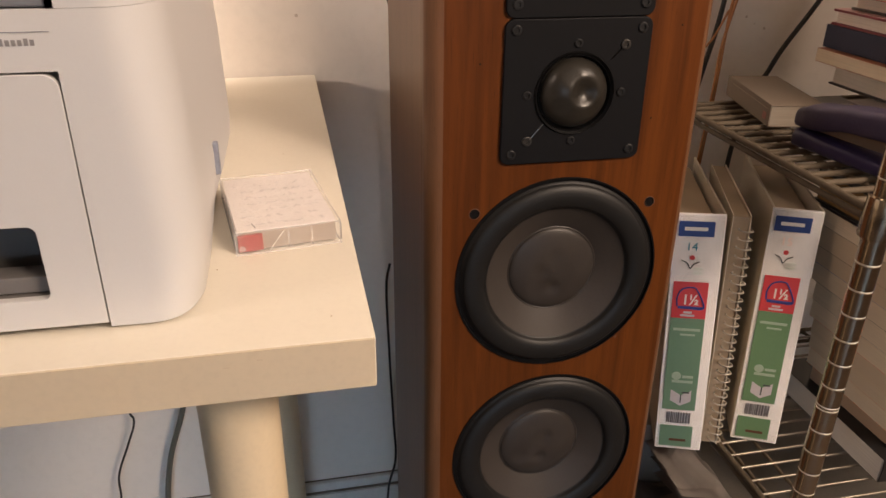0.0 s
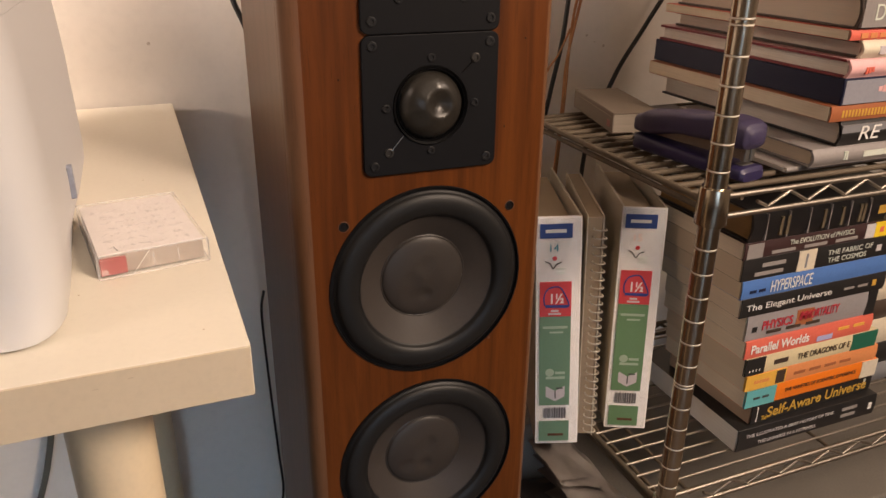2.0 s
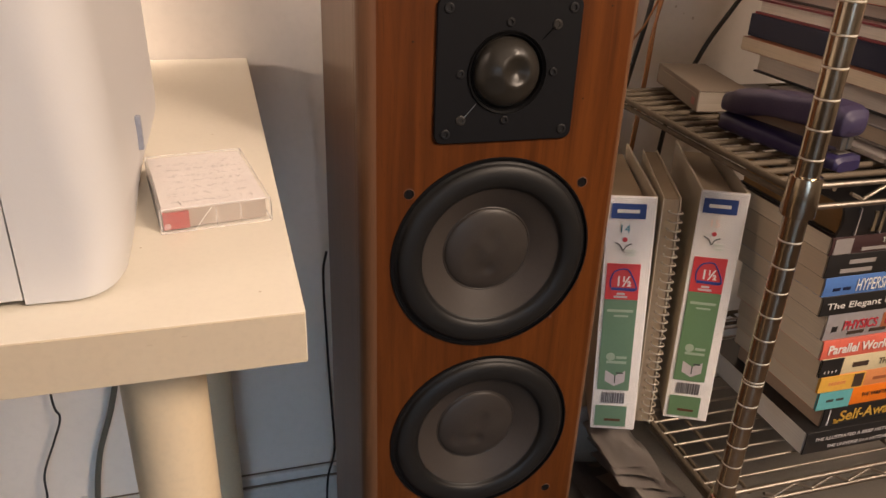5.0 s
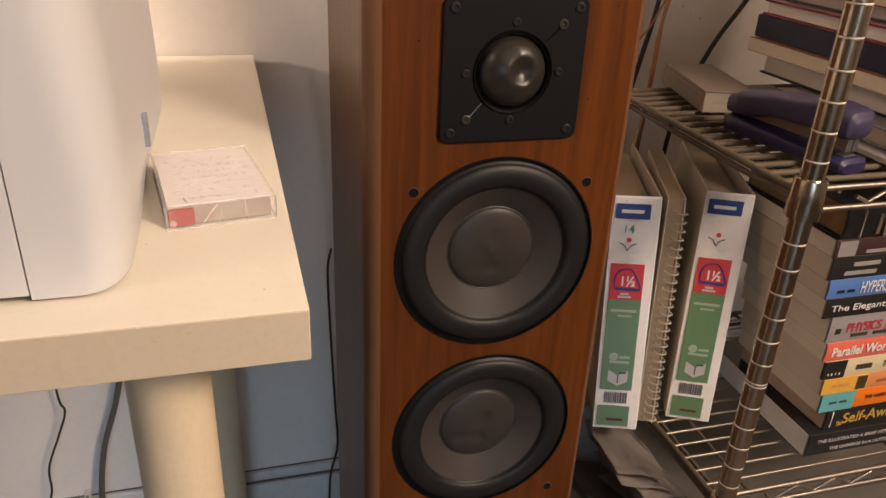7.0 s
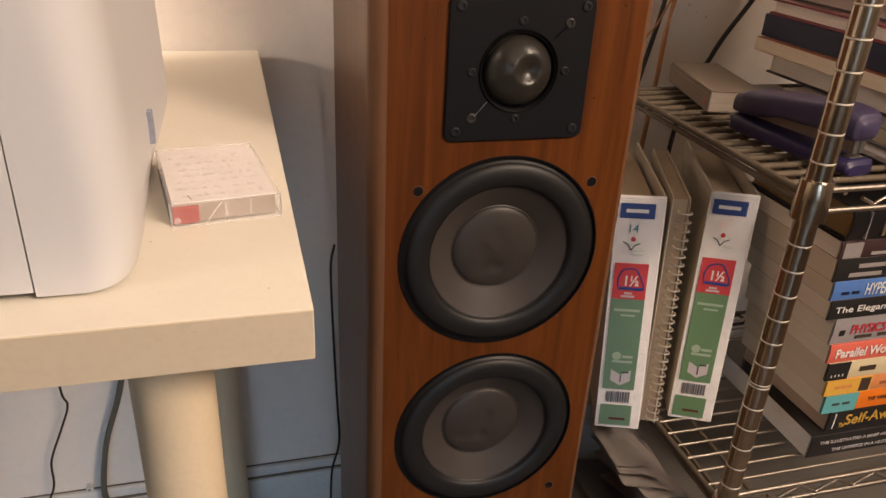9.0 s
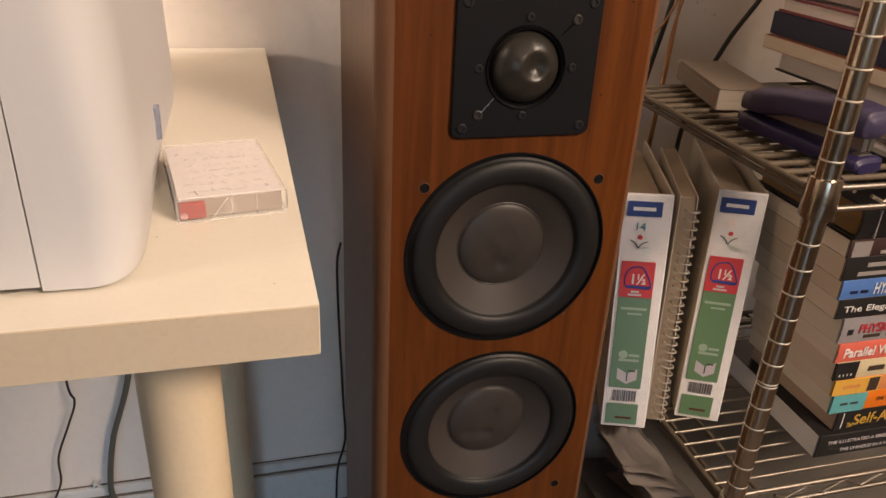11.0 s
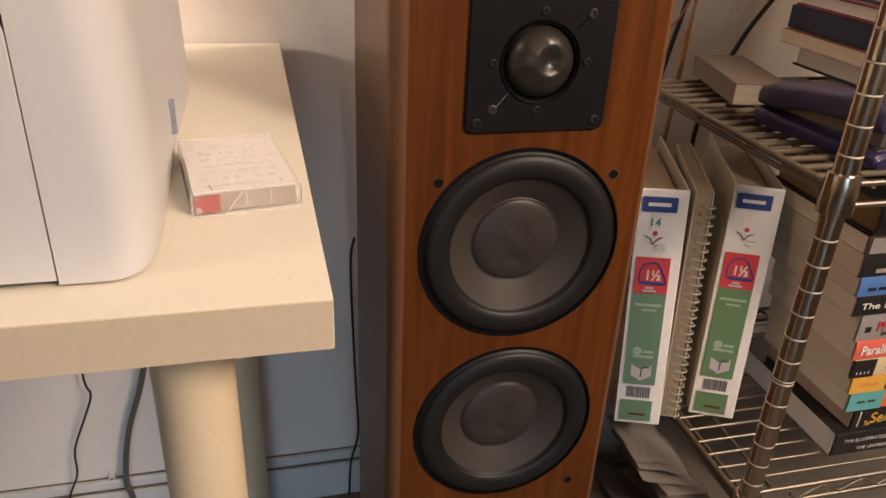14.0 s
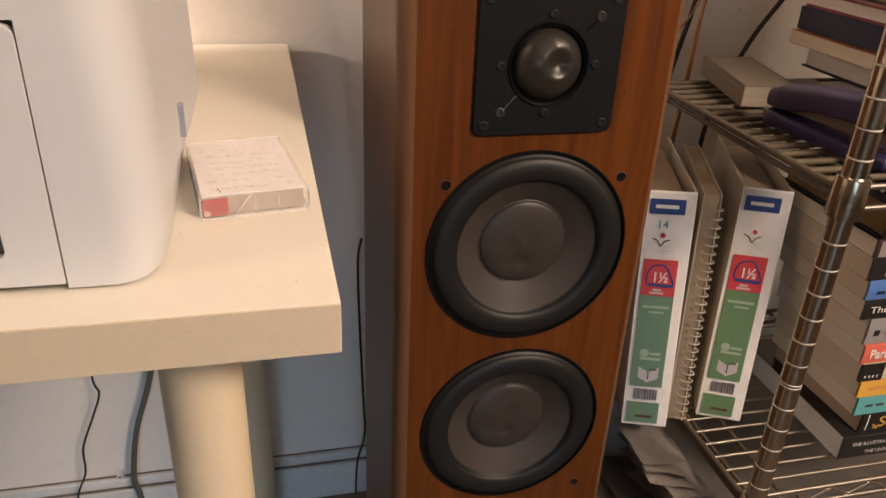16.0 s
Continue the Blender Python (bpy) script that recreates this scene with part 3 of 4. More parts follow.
    for x, z in ((0.1625, 0.901), (0.2185, 0.901)):
        screw(twe, x, z, front, 0.0036)
    # empty holes of the missing grille, with chipped rims
    for x, z in ((0.111, 0.7135), (0.271, 0.7135), (0.272, 0.353), (0.109, 0.353)):
        part("grille_hole", lathe([(0.0052, 0.0001), (0.0048, 0.0003), (0.0042, 0.0003)], (x, SY0, z), "y", 20), M["chip"], s, "chipped wood rim")
        part("grille_socket", lathe([(0.0046, 0.0002), (0.0042, 0.0007), (0.0036, 0.0007), (0.0032, 0.0002), (0.0012, 0.0001)], (x, SY0, z), "y", 18, close=True), M["hole"], s)
    for x, z in ((0.112, 0.84), (0.262, 0.79), (0.279, 0.866)):
        part("nick", lathe([(0.0008, 0.0), (0.0006, 0.0003)], (x, SY0, z), "y", 8, close=True), M["hole"], s)
    part("nick", lathe([(0.0015, 0.0), (0.001, 0.0004)], (0.254, SY0 - 0.0012, 0.5755), "y", 8, close=True), M["chip"], s)


loudspeaker()


# ---- wire shelving ----
PX, PY, Z1, Z2 = 0.437, 0.139, 0.720, 0.360
RX, RY = PX + 0.9, PY + 0.36


def ring_groove(ob):
    """Smooth round the post, sharp at the grooves."""
    me = ob.data
    me.polygons.foreach_set("use_smooth", [abs(f.normal.z) < 0.9 for f in me.polygons])
    sharp = []
    for e in me.edges:
        a, b = (me.vertices[i].co for i in e.vertices)
        sharp.append(abs(a.z - b.z) < 1e-6)
    marks = me.attributes.get("sharp_edge") or me.attributes.new("sharp_edge", "BOOLEAN", "EDGE")
    marks.data.foreach_set("value", sharp)


def shelving():
    s = thing("wire_shelving", "chrome wire shelving unit with grooved posts", "shelving unit")

    def post(x, y):
        prof = [(0.0104, FLOOR)]
        k = 0.678 - 0.0254 * 28
        zs = [k + 0.0254 * i for i in range(64)] + [0.529, 0.8865]
        for z in sorted(zs):
            if FLOOR + 0.01 < z < 1.35:
                prof += [(0.0104, z - 0.0011), (0.0098, z - 0.0008), (0.0098, z + 0.0008), (0.0104, z + 0.0011)]
        prof += [(0.0104, 1.36), (0.006, 1.365)]
        p = part("post", lathe(prof, (x, y, 0), segs=36, close=True), M["chrome"], s, "grooved chrome post")
        ring_groove(p)
        # Bright rings are added to the near post only, as its groove glints.
        shared = None
        for z in sorted(zs) if (x < PX + 0.1 and y == PY) else ():
            if z < FLOOR + 0.01 or z > 1.35:
                continue
            if shared is None:
                ring = lathe([(0.0098, -0.0007), (0.0102, -0.0004), (0.0102, 0.0004), (0.0098, 0.0007)], (x, y, 0), segs=28)
                ob = part("groove_ring", ring, M["groove"], p, smooth=True)
                shared = ob.data
            else:
                ob = new("groove_ring", shared)
                ob.parent = p
            ob.location = (0, 0, z)
        for z in (Z1, Z2):
            part("collar", lathe([(0.0104, z - 0.0185), (0.0146, z - 0.0178), (0.015, z - 0.016), (0.0138, z + 0.0165), (0.0133, z + 0.018), (0.0104, z + 0.0185)], (x, y, 0), segs=28), M["chrome"], p, smooth=True)
        return p

    for x in (PX, RX):
        for y in (PY, RY):
            post(x + 0.0022, y)

    def truss(a, b, z, name, material):
        a, b = Vector(a), Vector(b)
        along = (b - a).normalized()
        length = (b - a).length
        for dz, r in ((0.0, 0.0033), (-0.008, 0.003)) if name == "left" else ((0.0, 0.0029), (-0.0205, 0.0029)):
            part("rail", tube([a + Vector((0, 0, z + dz)), b + Vector((0, 0, z + dz))], r, 10), material, s, smooth=True)
        if name in ("left", "right"):
            return
        pts, n = [a + along * 0.056 + Vector((0, 0, z - 0.01))], int((length - 0.09) / 0.0256)
        for i in range(n):
            up = z - 0.0033 if i % 2 else z - 0.0172
            q = a + along * (0.0705 + 0.0256 * i)
            for d in (-0.0035, 0.0, 0.0035):
                pts.append(q + along * d + Vector((0, 0, up - (abs(d) * 0.6 if i % 2 else -abs(d) * 0.6))))
        part("zigzag_wire", tube(pts, 0.0019, 8), material, s, smooth=True)

    for z in (Z1, Z2):
        old = M["wire"]
        truss((PX + 0.016, PY + 0.016, 0), (RX - 0.016, PY + 0.016, 0), z, "front", old)
        truss((PX + 0.016, RY, 0), (RX - 0.016, RY, 0), z, "back", M["dusty_shaded_wire"])
        truss((PX + 0.004, PY + 0.012, 0), (PX + 0.004, RY - 0.012, 0), z, "left", M["dusty_shaded_wire"])
        truss((RX - 0.004, PY + 0.012, 0), (RX - 0.004, RY - 0.012, 0), z, "right", M["dusty_shaded_wire"])
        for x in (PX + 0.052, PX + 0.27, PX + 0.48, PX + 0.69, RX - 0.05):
            part("rib", tube([(x, PY + 0.016, z - 0.004), (x, RY, z - 0.004)], 0.0024, 8), M["dusty_shaded_wire"], s, smooth=True)
        part("rail", tube([(PX + 0.015, PY + 0.02, z - 0.003), (PX + 0.015, RY, z - 0.003)], 0.0024, 8), M["dusty_shaded_wire"], s, smooth=True)
        shared = None
        n = 15
        for i in range(1, n + 1):
            y = PY + 0.016 + i * 0.0218
            if shared is None:
                ob = part("shelf_wire", tube([(PX + 0.006, 0, 0), (RX - 0.006, 0, 0)], 0.0017 if z == Z2 else 0.0032, 8), M["wire"] if z == Z2 else M["dusty_shaded_wire"], s, smooth=True)
                shared = ob.data
            else:
                ob = new("shelf_wire", shared)
                ob.parent = s
            ob.location = (0, y, z + (-0.0012 if z == Z2 else -0.0006))


shelving()


# ---- books ----
def book(x0, y0, z0, long, deep, thick, cover, label, hard=False, pages="pages", group="stacked books", rz=0.0):
    """A closed book lying flat, its spine towards -y; x0, y0, z0 is the lower left corner of the spine."""
    b = thing("book", label, "book", (x0, y0, z0), rz, group)
    w = 0.0024 if hard else 0.0005
    inset = 0.0035 if hard else -0.0003
    bm = bmesh.new()
    for lo, hi in (((0, 0.0, 0), (long, deep, w)), ((0, 0.0, thick - w), (long, deep, thick))):
        box(lo, hi, 0.0007 if hard else 0.0003, 1, bm=bm)
    # rounded spine
    rows = []
    belly = 0.0042 if hard else 0.0012
    for x in (0, long):
        arc = [(-belly * math.sin(math.pi * i / 8), w * 0.5 + (thick - w) * i / 8) for i in range(9)]
        back = [(w + 0.0004 - belly * math.sin(math.pi * i / 8) * 0.9, w * 1.02 + (thick - w * 2.04) * i / 8) for i in range(8, -1, -1)]
        rows.append([bm.verts.new((x, y, z)) for y, z in arc + back])
    n = len(rows[0])
    for i in range(n):
        f = bm.faces.new((rows[0][i], rows[0][(i + 1) % n], rows[1][(i + 1) % n], rows[1][i]))
        f.smooth = i < 8
    bm.faces.new(rows[0])
    bm.faces.new(rows[1])
    part("cover", bm, cover, b)
    part("page_block", box((inset, max(w, 0.0009) + 0.0012, w + 0.0002), (long - inset, deep - inset, thick - w - 0.0002)), M[pages], b, "cut page edges")
    b["belly"] = belly
    return b


def spine_panel(b, x0, x1, z0, z1, material, name="spine_panel", lift=0.0):
    y = -b["belly"] - 0.0001 - lift
    return part(name, box((x0, y, z0), (x1, y + 0.004, z1)), material, b)


def spine_words(b, text, x, z, size, material, width=None, shear=0.0, bold=0.0):
    return words(text, size, (x, -b["belly"] - 0.0006, z), material, b, width, shear, bold=bold)


C = dict(
    black=cover_paint("black", (0.018, 0.017, 0.017)),
    leather=cover_paint("black_leather", (0.014, 0.013, 0.014), 0.3),
    brown=cover_paint("dark_brown", (0.05, 0.025, 0.025)),
    blue=cover_paint("bright_blue", (0.085, 0.19, 0.48)),
    grey=cover_paint("grey", (0.3, 0.28, 0.28)),
    salmon=cover_paint("salmon", (0.72, 0.15, 0.1)),
    cream=cover_paint("cream", (0.68, 0.58, 0.36)),
    forest=cover_paint("forest_green", (0.02, 0.13, 0.08)),
    yellow=cover_paint("yellow", (0.75, 0.42, 0.07)),
    peach=cover_paint("peach", (0.7, 0.27, 0.1)),
    teal=cover_paint("teal", (0.13, 0.42, 0.43)),
    orange=cover_paint("orange", (0.83, 0.2, 0.015)),
    navy=cover_paint("navy", (0.007, 0.011, 0.042), 0.5),
    silver=cover_paint("silver_grey", (0.28, 0.28, 0.32)),
    rust=cover_paint("rust", (0.36, 0.12, 0.05)),
    gold=cover_paint("gold_lettering", (0.6, 0.36, 0.06), 0.35),
    dull_gold=cover_paint("dull_gold", (0.14, 0.11, 0.07), 0.4),
    ivory=cover_paint("ivory", (0.7, 0.62, 0.48)),
    pink=cover_paint("pink", (0.72, 0.42, 0.42)),
    maroon=cover_paint("maroon", (0.2, 0.02, 0.03)),
    steel=cover_paint("steel_grey", (0.22, 0.22, 0.23)),
    lavender=cover_paint("lavender", (0.42, 0.43, 0.66)),
    taupe=cover_paint("taupe", (0.27, 0.245, 0.235)),
    umber=cover_paint("umber", (0.06, 0.04, 0.03)),
    red_words=cover_paint("red_lettering", (0.5, 0.04, 0.06)),
    vivid_yellow=cover_paint("vivid_yellow", (0.85, 0.6, 0.03)),
)


def bars(b, x, z, w, h, material, n):
    """Unreadable lettering as plain bars."""
    for k in range(n):
        q = w / n
        spine_panel(b, x + k * q + q * 0.1, x + (k + 0.82) * q, z, z + h, material, "lettering_bar", 0.0003)


YB = 0.193
ZB = Z2 + 0.0028


def lower_stack():
    b = book(0.581, YB - 0.006, ZB, 0.23, 0.2, 0.031, C["black"], "large black paperback book at the bottom of the stack", pages="pages_white")
    spine_words(b, "THE ILLUSTRATED A BRIEF HISTORY OF TIME", 0.012, 0.0185, 0.0068, M["pencil"], 0.142)
    spine_words(b, "THE UNIVERSE IN A NUTSHELL", 0.032, 0.006, 0.0068, M["pencil"], 0.095)
    bars(b, 0.166, 0.0185, 0.036, 0.0045, M["dim"], 1)
    bars(b, 0.166, 0.0085, 0.034, 0.0045, M["dim"], 1)
    spine_panel(b, 0.217, 0.223, 0.01, 0.02, M["white_print"])
    z = ZB + 0.0313
    rows = []

    def add(x, long, deep, top, cover, label, **kw):
        nonlocal z
        thick = top - z
        b = book(x, YB + kw.pop("dy", 0.0), z, long, deep, thick - 0.0003, cover, label, **kw)
        z = top
        return b, thick

    b, h = add(0.602, 0.205, 0.15, 0.4215, C["black"], "black paperback with yellow title on its spine", pages="pages_tan", rz=1.5)
    spine_words(b, "The", 0.016, 0.004, 0.009, C["gold"], 0.008, bold=0.0002)
    spine_words(b, "Self-Aware Universe", 0.0235, 0.0062, 0.021, C["gold"], 0.172, bold=0.00025)
    spine_panel(b, 0.008, 0.0092, 0.003, h - 0.003, M["white_print"])
    spine_panel(b, 0.19, 0.194, 0.01, 0.02, M["pale"])
    b, h = add(0.587, 0.215, 0.15, 0.447, C["orange"], "orange paperback with teal spine end")
    spine_panel(b, 0, 0.046, 0.0005, h - 0.0009, C["teal"])
    bars(b, 0.01, h * 0.42, 0.028, 0.0032, M["dark_print"], 2)
    spine_words(b, "THE VARIETIES OF SCIENTIFIC EXPERIENCE", 0.06, h * 0.45, 0.0075, C["umber"], 0.118)
    spine_panel(b, 0.188, 0.215, 0.0005, h - 0.0009, C["ivory"])
    b, h = add(0.582, 0.213, 0.148, 0.469, C["peach"], "peach paperback with yellow spine end")
    spine_panel(b, 0, 0.062, 0.0005, h - 0.0009, C["yellow"])
    spine_panel(b, 0.046, 0.06, 0.002, h - 0.002, C["umber"], lift=0.0002)
    bars(b, 0.012, h * 0.4, 0.024, 0.0045, C["peach"], 6)
    bars(b, 0.072, h * 0.37, 0.1, 0.004, C["rust"], 4)
    b, h = add(0.577, 0.21, 0.145, 0.493, C["cream"], "cream paperback with black and green spine ends")
    spine_panel(b, 0, 0.029, 0.0005, h - 0.0009, C["black"])
    for k in range(4):
        spine_panel(b, 0.006 + k * 0.005, 0.0075 + k * 0.005, 0.005, 0.008, M["white_print"], lift=0.0002)
    bars(b, 0.04, h * 0.36, 0.03, 0.0065, C["umber"], 1)
    spine_words(b, "THE DRAGONS OF E", 0.079, h * 0.33, 0.012, C["umber"], 0.085)
    spine_panel(b, 0.168, 0.21, 0.0005, h - 0.0009, C["forest"])
    b, h = add(0.572, 0.2, 0.148, 0.517, C["salmon"], "salmon red paperback with white title")
    spine_words(b, "Parallel Worlds", 0.007, h * 0.3, 0.0165, M["white_print"], 0.089, bold=0.0003)
    spine_panel(b, 0.11, 0.135, 0.003, 0.01, C["lavender"])
    bars(b, 0.14, h * 0.5, 0.05, 0.004, C["yellow"], 2)
    b, h = add(0.569, 0.202, 0.145, 0.551, C["grey"], "grey paperback with red title", dy=0.002)
    spine_panel(b, 0.008, 0.0155, 0.011, 0.018, C["black"])
    spine_words(b, "PHYSICS", 0.022, 0.0125, 0.016, C["red_words"], 0.046, bold=0.0003)
    spine_panel(b, 0.074, 0.1, 0.007, 0.028, C["rust"])
    spine_words(b, "IMMORTALITY", 0.078, 0.0145, 0.016, C["red_words"], 0.062, bold=0.0003)
    bars(b, 0.028, 0.0055, 0.09, 0.004, C["umber"], 3)
    spine_panel(b, 0.187, 0.202, 0.0005, h - 0.0009, C["black"])
    b, h = add(0.5535, 0.2215, 0.15, 0.575, C["black"], "black paperback with white lettering")
    spine_words(b, "The Elegant Universe", 0.006, h * 0.36, 0.0108, M["white_print"], 0.128)
    bars(b, 0.152, h * 0.42, 0.044, 0.003, M["dim"], 2)
    spine_panel(b, 0.2, 0.206, 0.008, 0.016, C["gold"])
    b, h = add(0.5495, 0.2355, 0.15, 0.598, C["blue"], "bright blue paperback with white title")
    bars(b, 0.01, h * 0.3, 0.026, 0.0035, C["navy"], 2)
    spine_words(b, "HYPERSPACE", 0.04, h * 0.2, 0.0205, M["white_print"], 0.0615)
    b, h = add(0.545, 0.226, 0.15, 0.6245, C["black"], "black paperback with a pale picture on its spine")
    bars(b, 0.022, 0.015, 0.046, 0.0045, M["dim"], 1)
    bars(b, 0.012, 0.005, 0.056, 0.0045, M["dim"], 1)
    spine_panel(b, 0.079, 0.105, 0.0005, h - 0.0009, C["ivory"])
    spine_panel(b, 0.09, 0.093, 0.004, h - 0.005, C["steel"], lift=0.0002)
    spine_words(b, "THE FABRIC OF", 0.122, 0.0145, 0.009, M["pale"], 0.07)
    spine_words(b, "THE COSMOS", 0.124, 0.005, 0.009, M["pale"], 0.06)
    spine_panel(b, 0.2, 0.208, 0.008, 0.016, M["pencil"])
    b, h = add(0.543, 0.215, 0.148, 0.6445, C["brown"], "dark brown paperback with pale lettering")
    spine_panel(b, 0.004, 0.026, 0.001, h - 0.002, C["taupe"])
    spine_words(b, "The EVOLUTION of PHYSICS", 0.062, 0.0105, 0.0088, M["pale"], 0.096)
    bars(b, 0.034, 0.003, 0.14, 0.0036, M["dim"], 3)
    spine_panel(b, 0.178, 0.192, 0.001, h - 0.002, M["pencil"])
    spine_panel(b, 0.192, 0.215, 0.0005, h - 0.0009, C["vivid_yellow"])
    spine_panel(b, 0.2, 0.206, 0.006, 0.013, C["salmon"], lift=0.0002)
    b, h = add(0.546, 0.242, 0.16, 0.681, C["leather"], "thick black leather book with gold bands", hard=True, pages="pages_gilt")
    for k in range(7):
        spine_panel(b, 0.018 + k * 0.03, 0.0195 + k * 0.03, 0.003, h - 0.004, C["taupe"], "gold_line")
    for x in (0.037, 0.046, 0.098, 0.125, 0.152, 0.158, 0.2):
        spine_panel(b, x, x + 0.004, 0.006, h - 0.009, C["dull_gold"], "lettering_bar", 0.0003)
    spine_panel(b, 0.183, 0.198, 0.012, 0.022, C["gold"])


lower_stack()


def side_stack():
    """A second pile beside the first one."""
    z = ZB
    for thick, x, cover, label in ((0.03, 0.83, "steel", "grey hardcover at the foot of the second pile"), (0.035, 0.826, "black", "black hardcover in the second pile"), (0.04, 0.828, "ivory", "ivory hardcover in the second pile"), (0.03, 0.824, "umber", "dark brown hardcover in the second pile"), (0.036, 0.827, "ivory", "ivory hardcover in the second pile"), (0.03, 0.825, "black", "black hardcover in the second pile")):
        book(x, YB + 0.05, z, 0.22, 0.16, thick - 0.0003, C[cover], label, hard=True, pages="pages_white", group="second pile of books")
        z += thick


side_stack()

YT = 0.176
ZT = Z1 + 0.0028


def upper_stack():
    z = ZT

    def add(x, long, deep, top, cover, label, **kw):
        nonlocal z
        h = top - z
        b = book(x, YT + kw.pop("dy", 0.0), z, long, deep, h - 0.0003, cover, label, **kw)
        z = top
        return b, h

    b, h = add(0.572, 0.25, 0.26, 0.7285, C["taupe"], "thin worn paper folder under the books", pages="pages_white", dy=0.01)
    b, h = add(0.592, 0.245, 0.215, 0.7485, C["taupe"], "grey hardcover book with pale lettering on the spine", hard=True)
    bars(b, 0.041, 0.006, 0.006, 0.009, M["pale"], 2)
    bars(b, 0.064, 0.007, 0.05, 0.006, M["pale"], 1)
    b, h = add(0.623, 0.25, 0.29, 0.775, C["black"], "black hardcover book with large pale letters", hard=True, pages="pages_white")
    spine_panel(b, 0.0, 0.24, h * 0.55, h - 0.004, C["steel"])
    spine_words(b, "RE", 0.022, h * 0.24, 0.021, M["white_print"], 0.032, shear=0.15)
    b, h = add(0.606, 0.25, 0.3, 0.7915, C["rust"], "rust brown book with yellow spine lettering", pages="pages")
    for k in range(22):
        spine_panel(b, 0.015 + k * 0.0045, 0.0175 + k * 0.0045, 0.004, h - 0.005, C["gold"], "lettering_bar")
    b, h = add(0.616, 0.255, 0.305, 0.8185, C["navy"], "thick navy slipcased book", pages="pages")
    part("slipcase", box((-0.0006, 0.001, 0.0004), (0.004, 0.305, h - 0.0008)), C["navy"], b)
    spine_panel(b, 0.002, 0.26, 0.001, h - 0.002, C["silver"])
    for k in range(3):
        spine_panel(b, 0.048 + 0.006 * k, 0.0535 + 0.006 * k, 0.012 - 0.001 * k, 0.017 + 0.001 * k, C["pink"], lift=0.0003)
    b, h = add(0.617, 0.25, 0.3, 0.8375, C["pink"], "pink hardcover book with maroon boards", hard=True, pages="pages_white")
    for zz in (0.0002, h - 0.0032):
        part("board", box((-0.0003, 0.004, zz), (0.02, 0.3, zz + 0.0026)), C["maroon"], b, "maroon board edge")
    for k in range(3):
        spine_panel(b, 0.02 + k * 0.004, 0.023 + k * 0.004, 0.004 + 0.001 * k, 0.011, C["salmon"], lift=0.0002)
    b, h = add(0.628, 0.23, 0.285, 0.8555, C["ivory"], "ivory hardcover book with brown boards", hard=True, pages="pages_white")
    for zz in (0.0002, h - 0.0032):
        part("board", box((-0.0003, 0.004, zz), (0.02, 0.285, zz + 0.0026)), C["umber"], b, "brown board edge")
    spine_panel(b, 0.022, 0.032, 0.004, 0.012, M["lilac"])
    b, h = add(0.61, 0.22, 0.285, 0.866, C["salmon"], "thin orange paperback on the pile", pages="pages")
    bars(b, 0.012, 0.002, 0.05, 0.005, C["peach"], 4)
    b, h = add(0.615, 0.25, 0.27, 0.897, C["umber"], "thick grey hardcover book with pale letters", hard=True, pages="pages_white")
    spine_panel(b, 0.002, 0.25, 0.002, h - 0.0025, C["taupe"])
    spine_words(b, "DO", 0.016, h * 0.28, 0.022, M["pale"], 0.03)
    b, h = add(0.622, 0.25, 0.27, 0.914, C["lavender"], "lavender hardcover book on the pile", pages="pages_white", dy=0.002)
    b, h = add(0.624, 0.24, 0.28, 0.936, C["steel"], "grey hardcover book on the pile", hard=True, pages="pages_white")
    b, h = add(0.62, 0.24, 0.27, 0.958, C["ivory"], "pale paperback lying on the pile", pages="pages_white")
    # Unseen books, added so the pile keeps lamp light off the wall behind.
    b, h = add(0.618, 0.25, 0.29, 0.995, C["taupe"], "unseen grey hardcover added to block light", hard=True, pages="pages_white")
    b, h = add(0.612, 0.24, 0.28, 1.035, C["steel"], "unseen dark hardcover added to block light", hard=True, pages="pages_white")
    b, h = add(0.616, 0.24, 0.28, 1.075, C["taupe"], "unseen grey hardcover added to block light", hard=True, pages="pages_white")
    b, h = add(0.61, 0.24, 0.28, 1.12, C["umber"], "unseen brown hardcover added to block light", hard=True, pages="pages_white")


upper_stack()


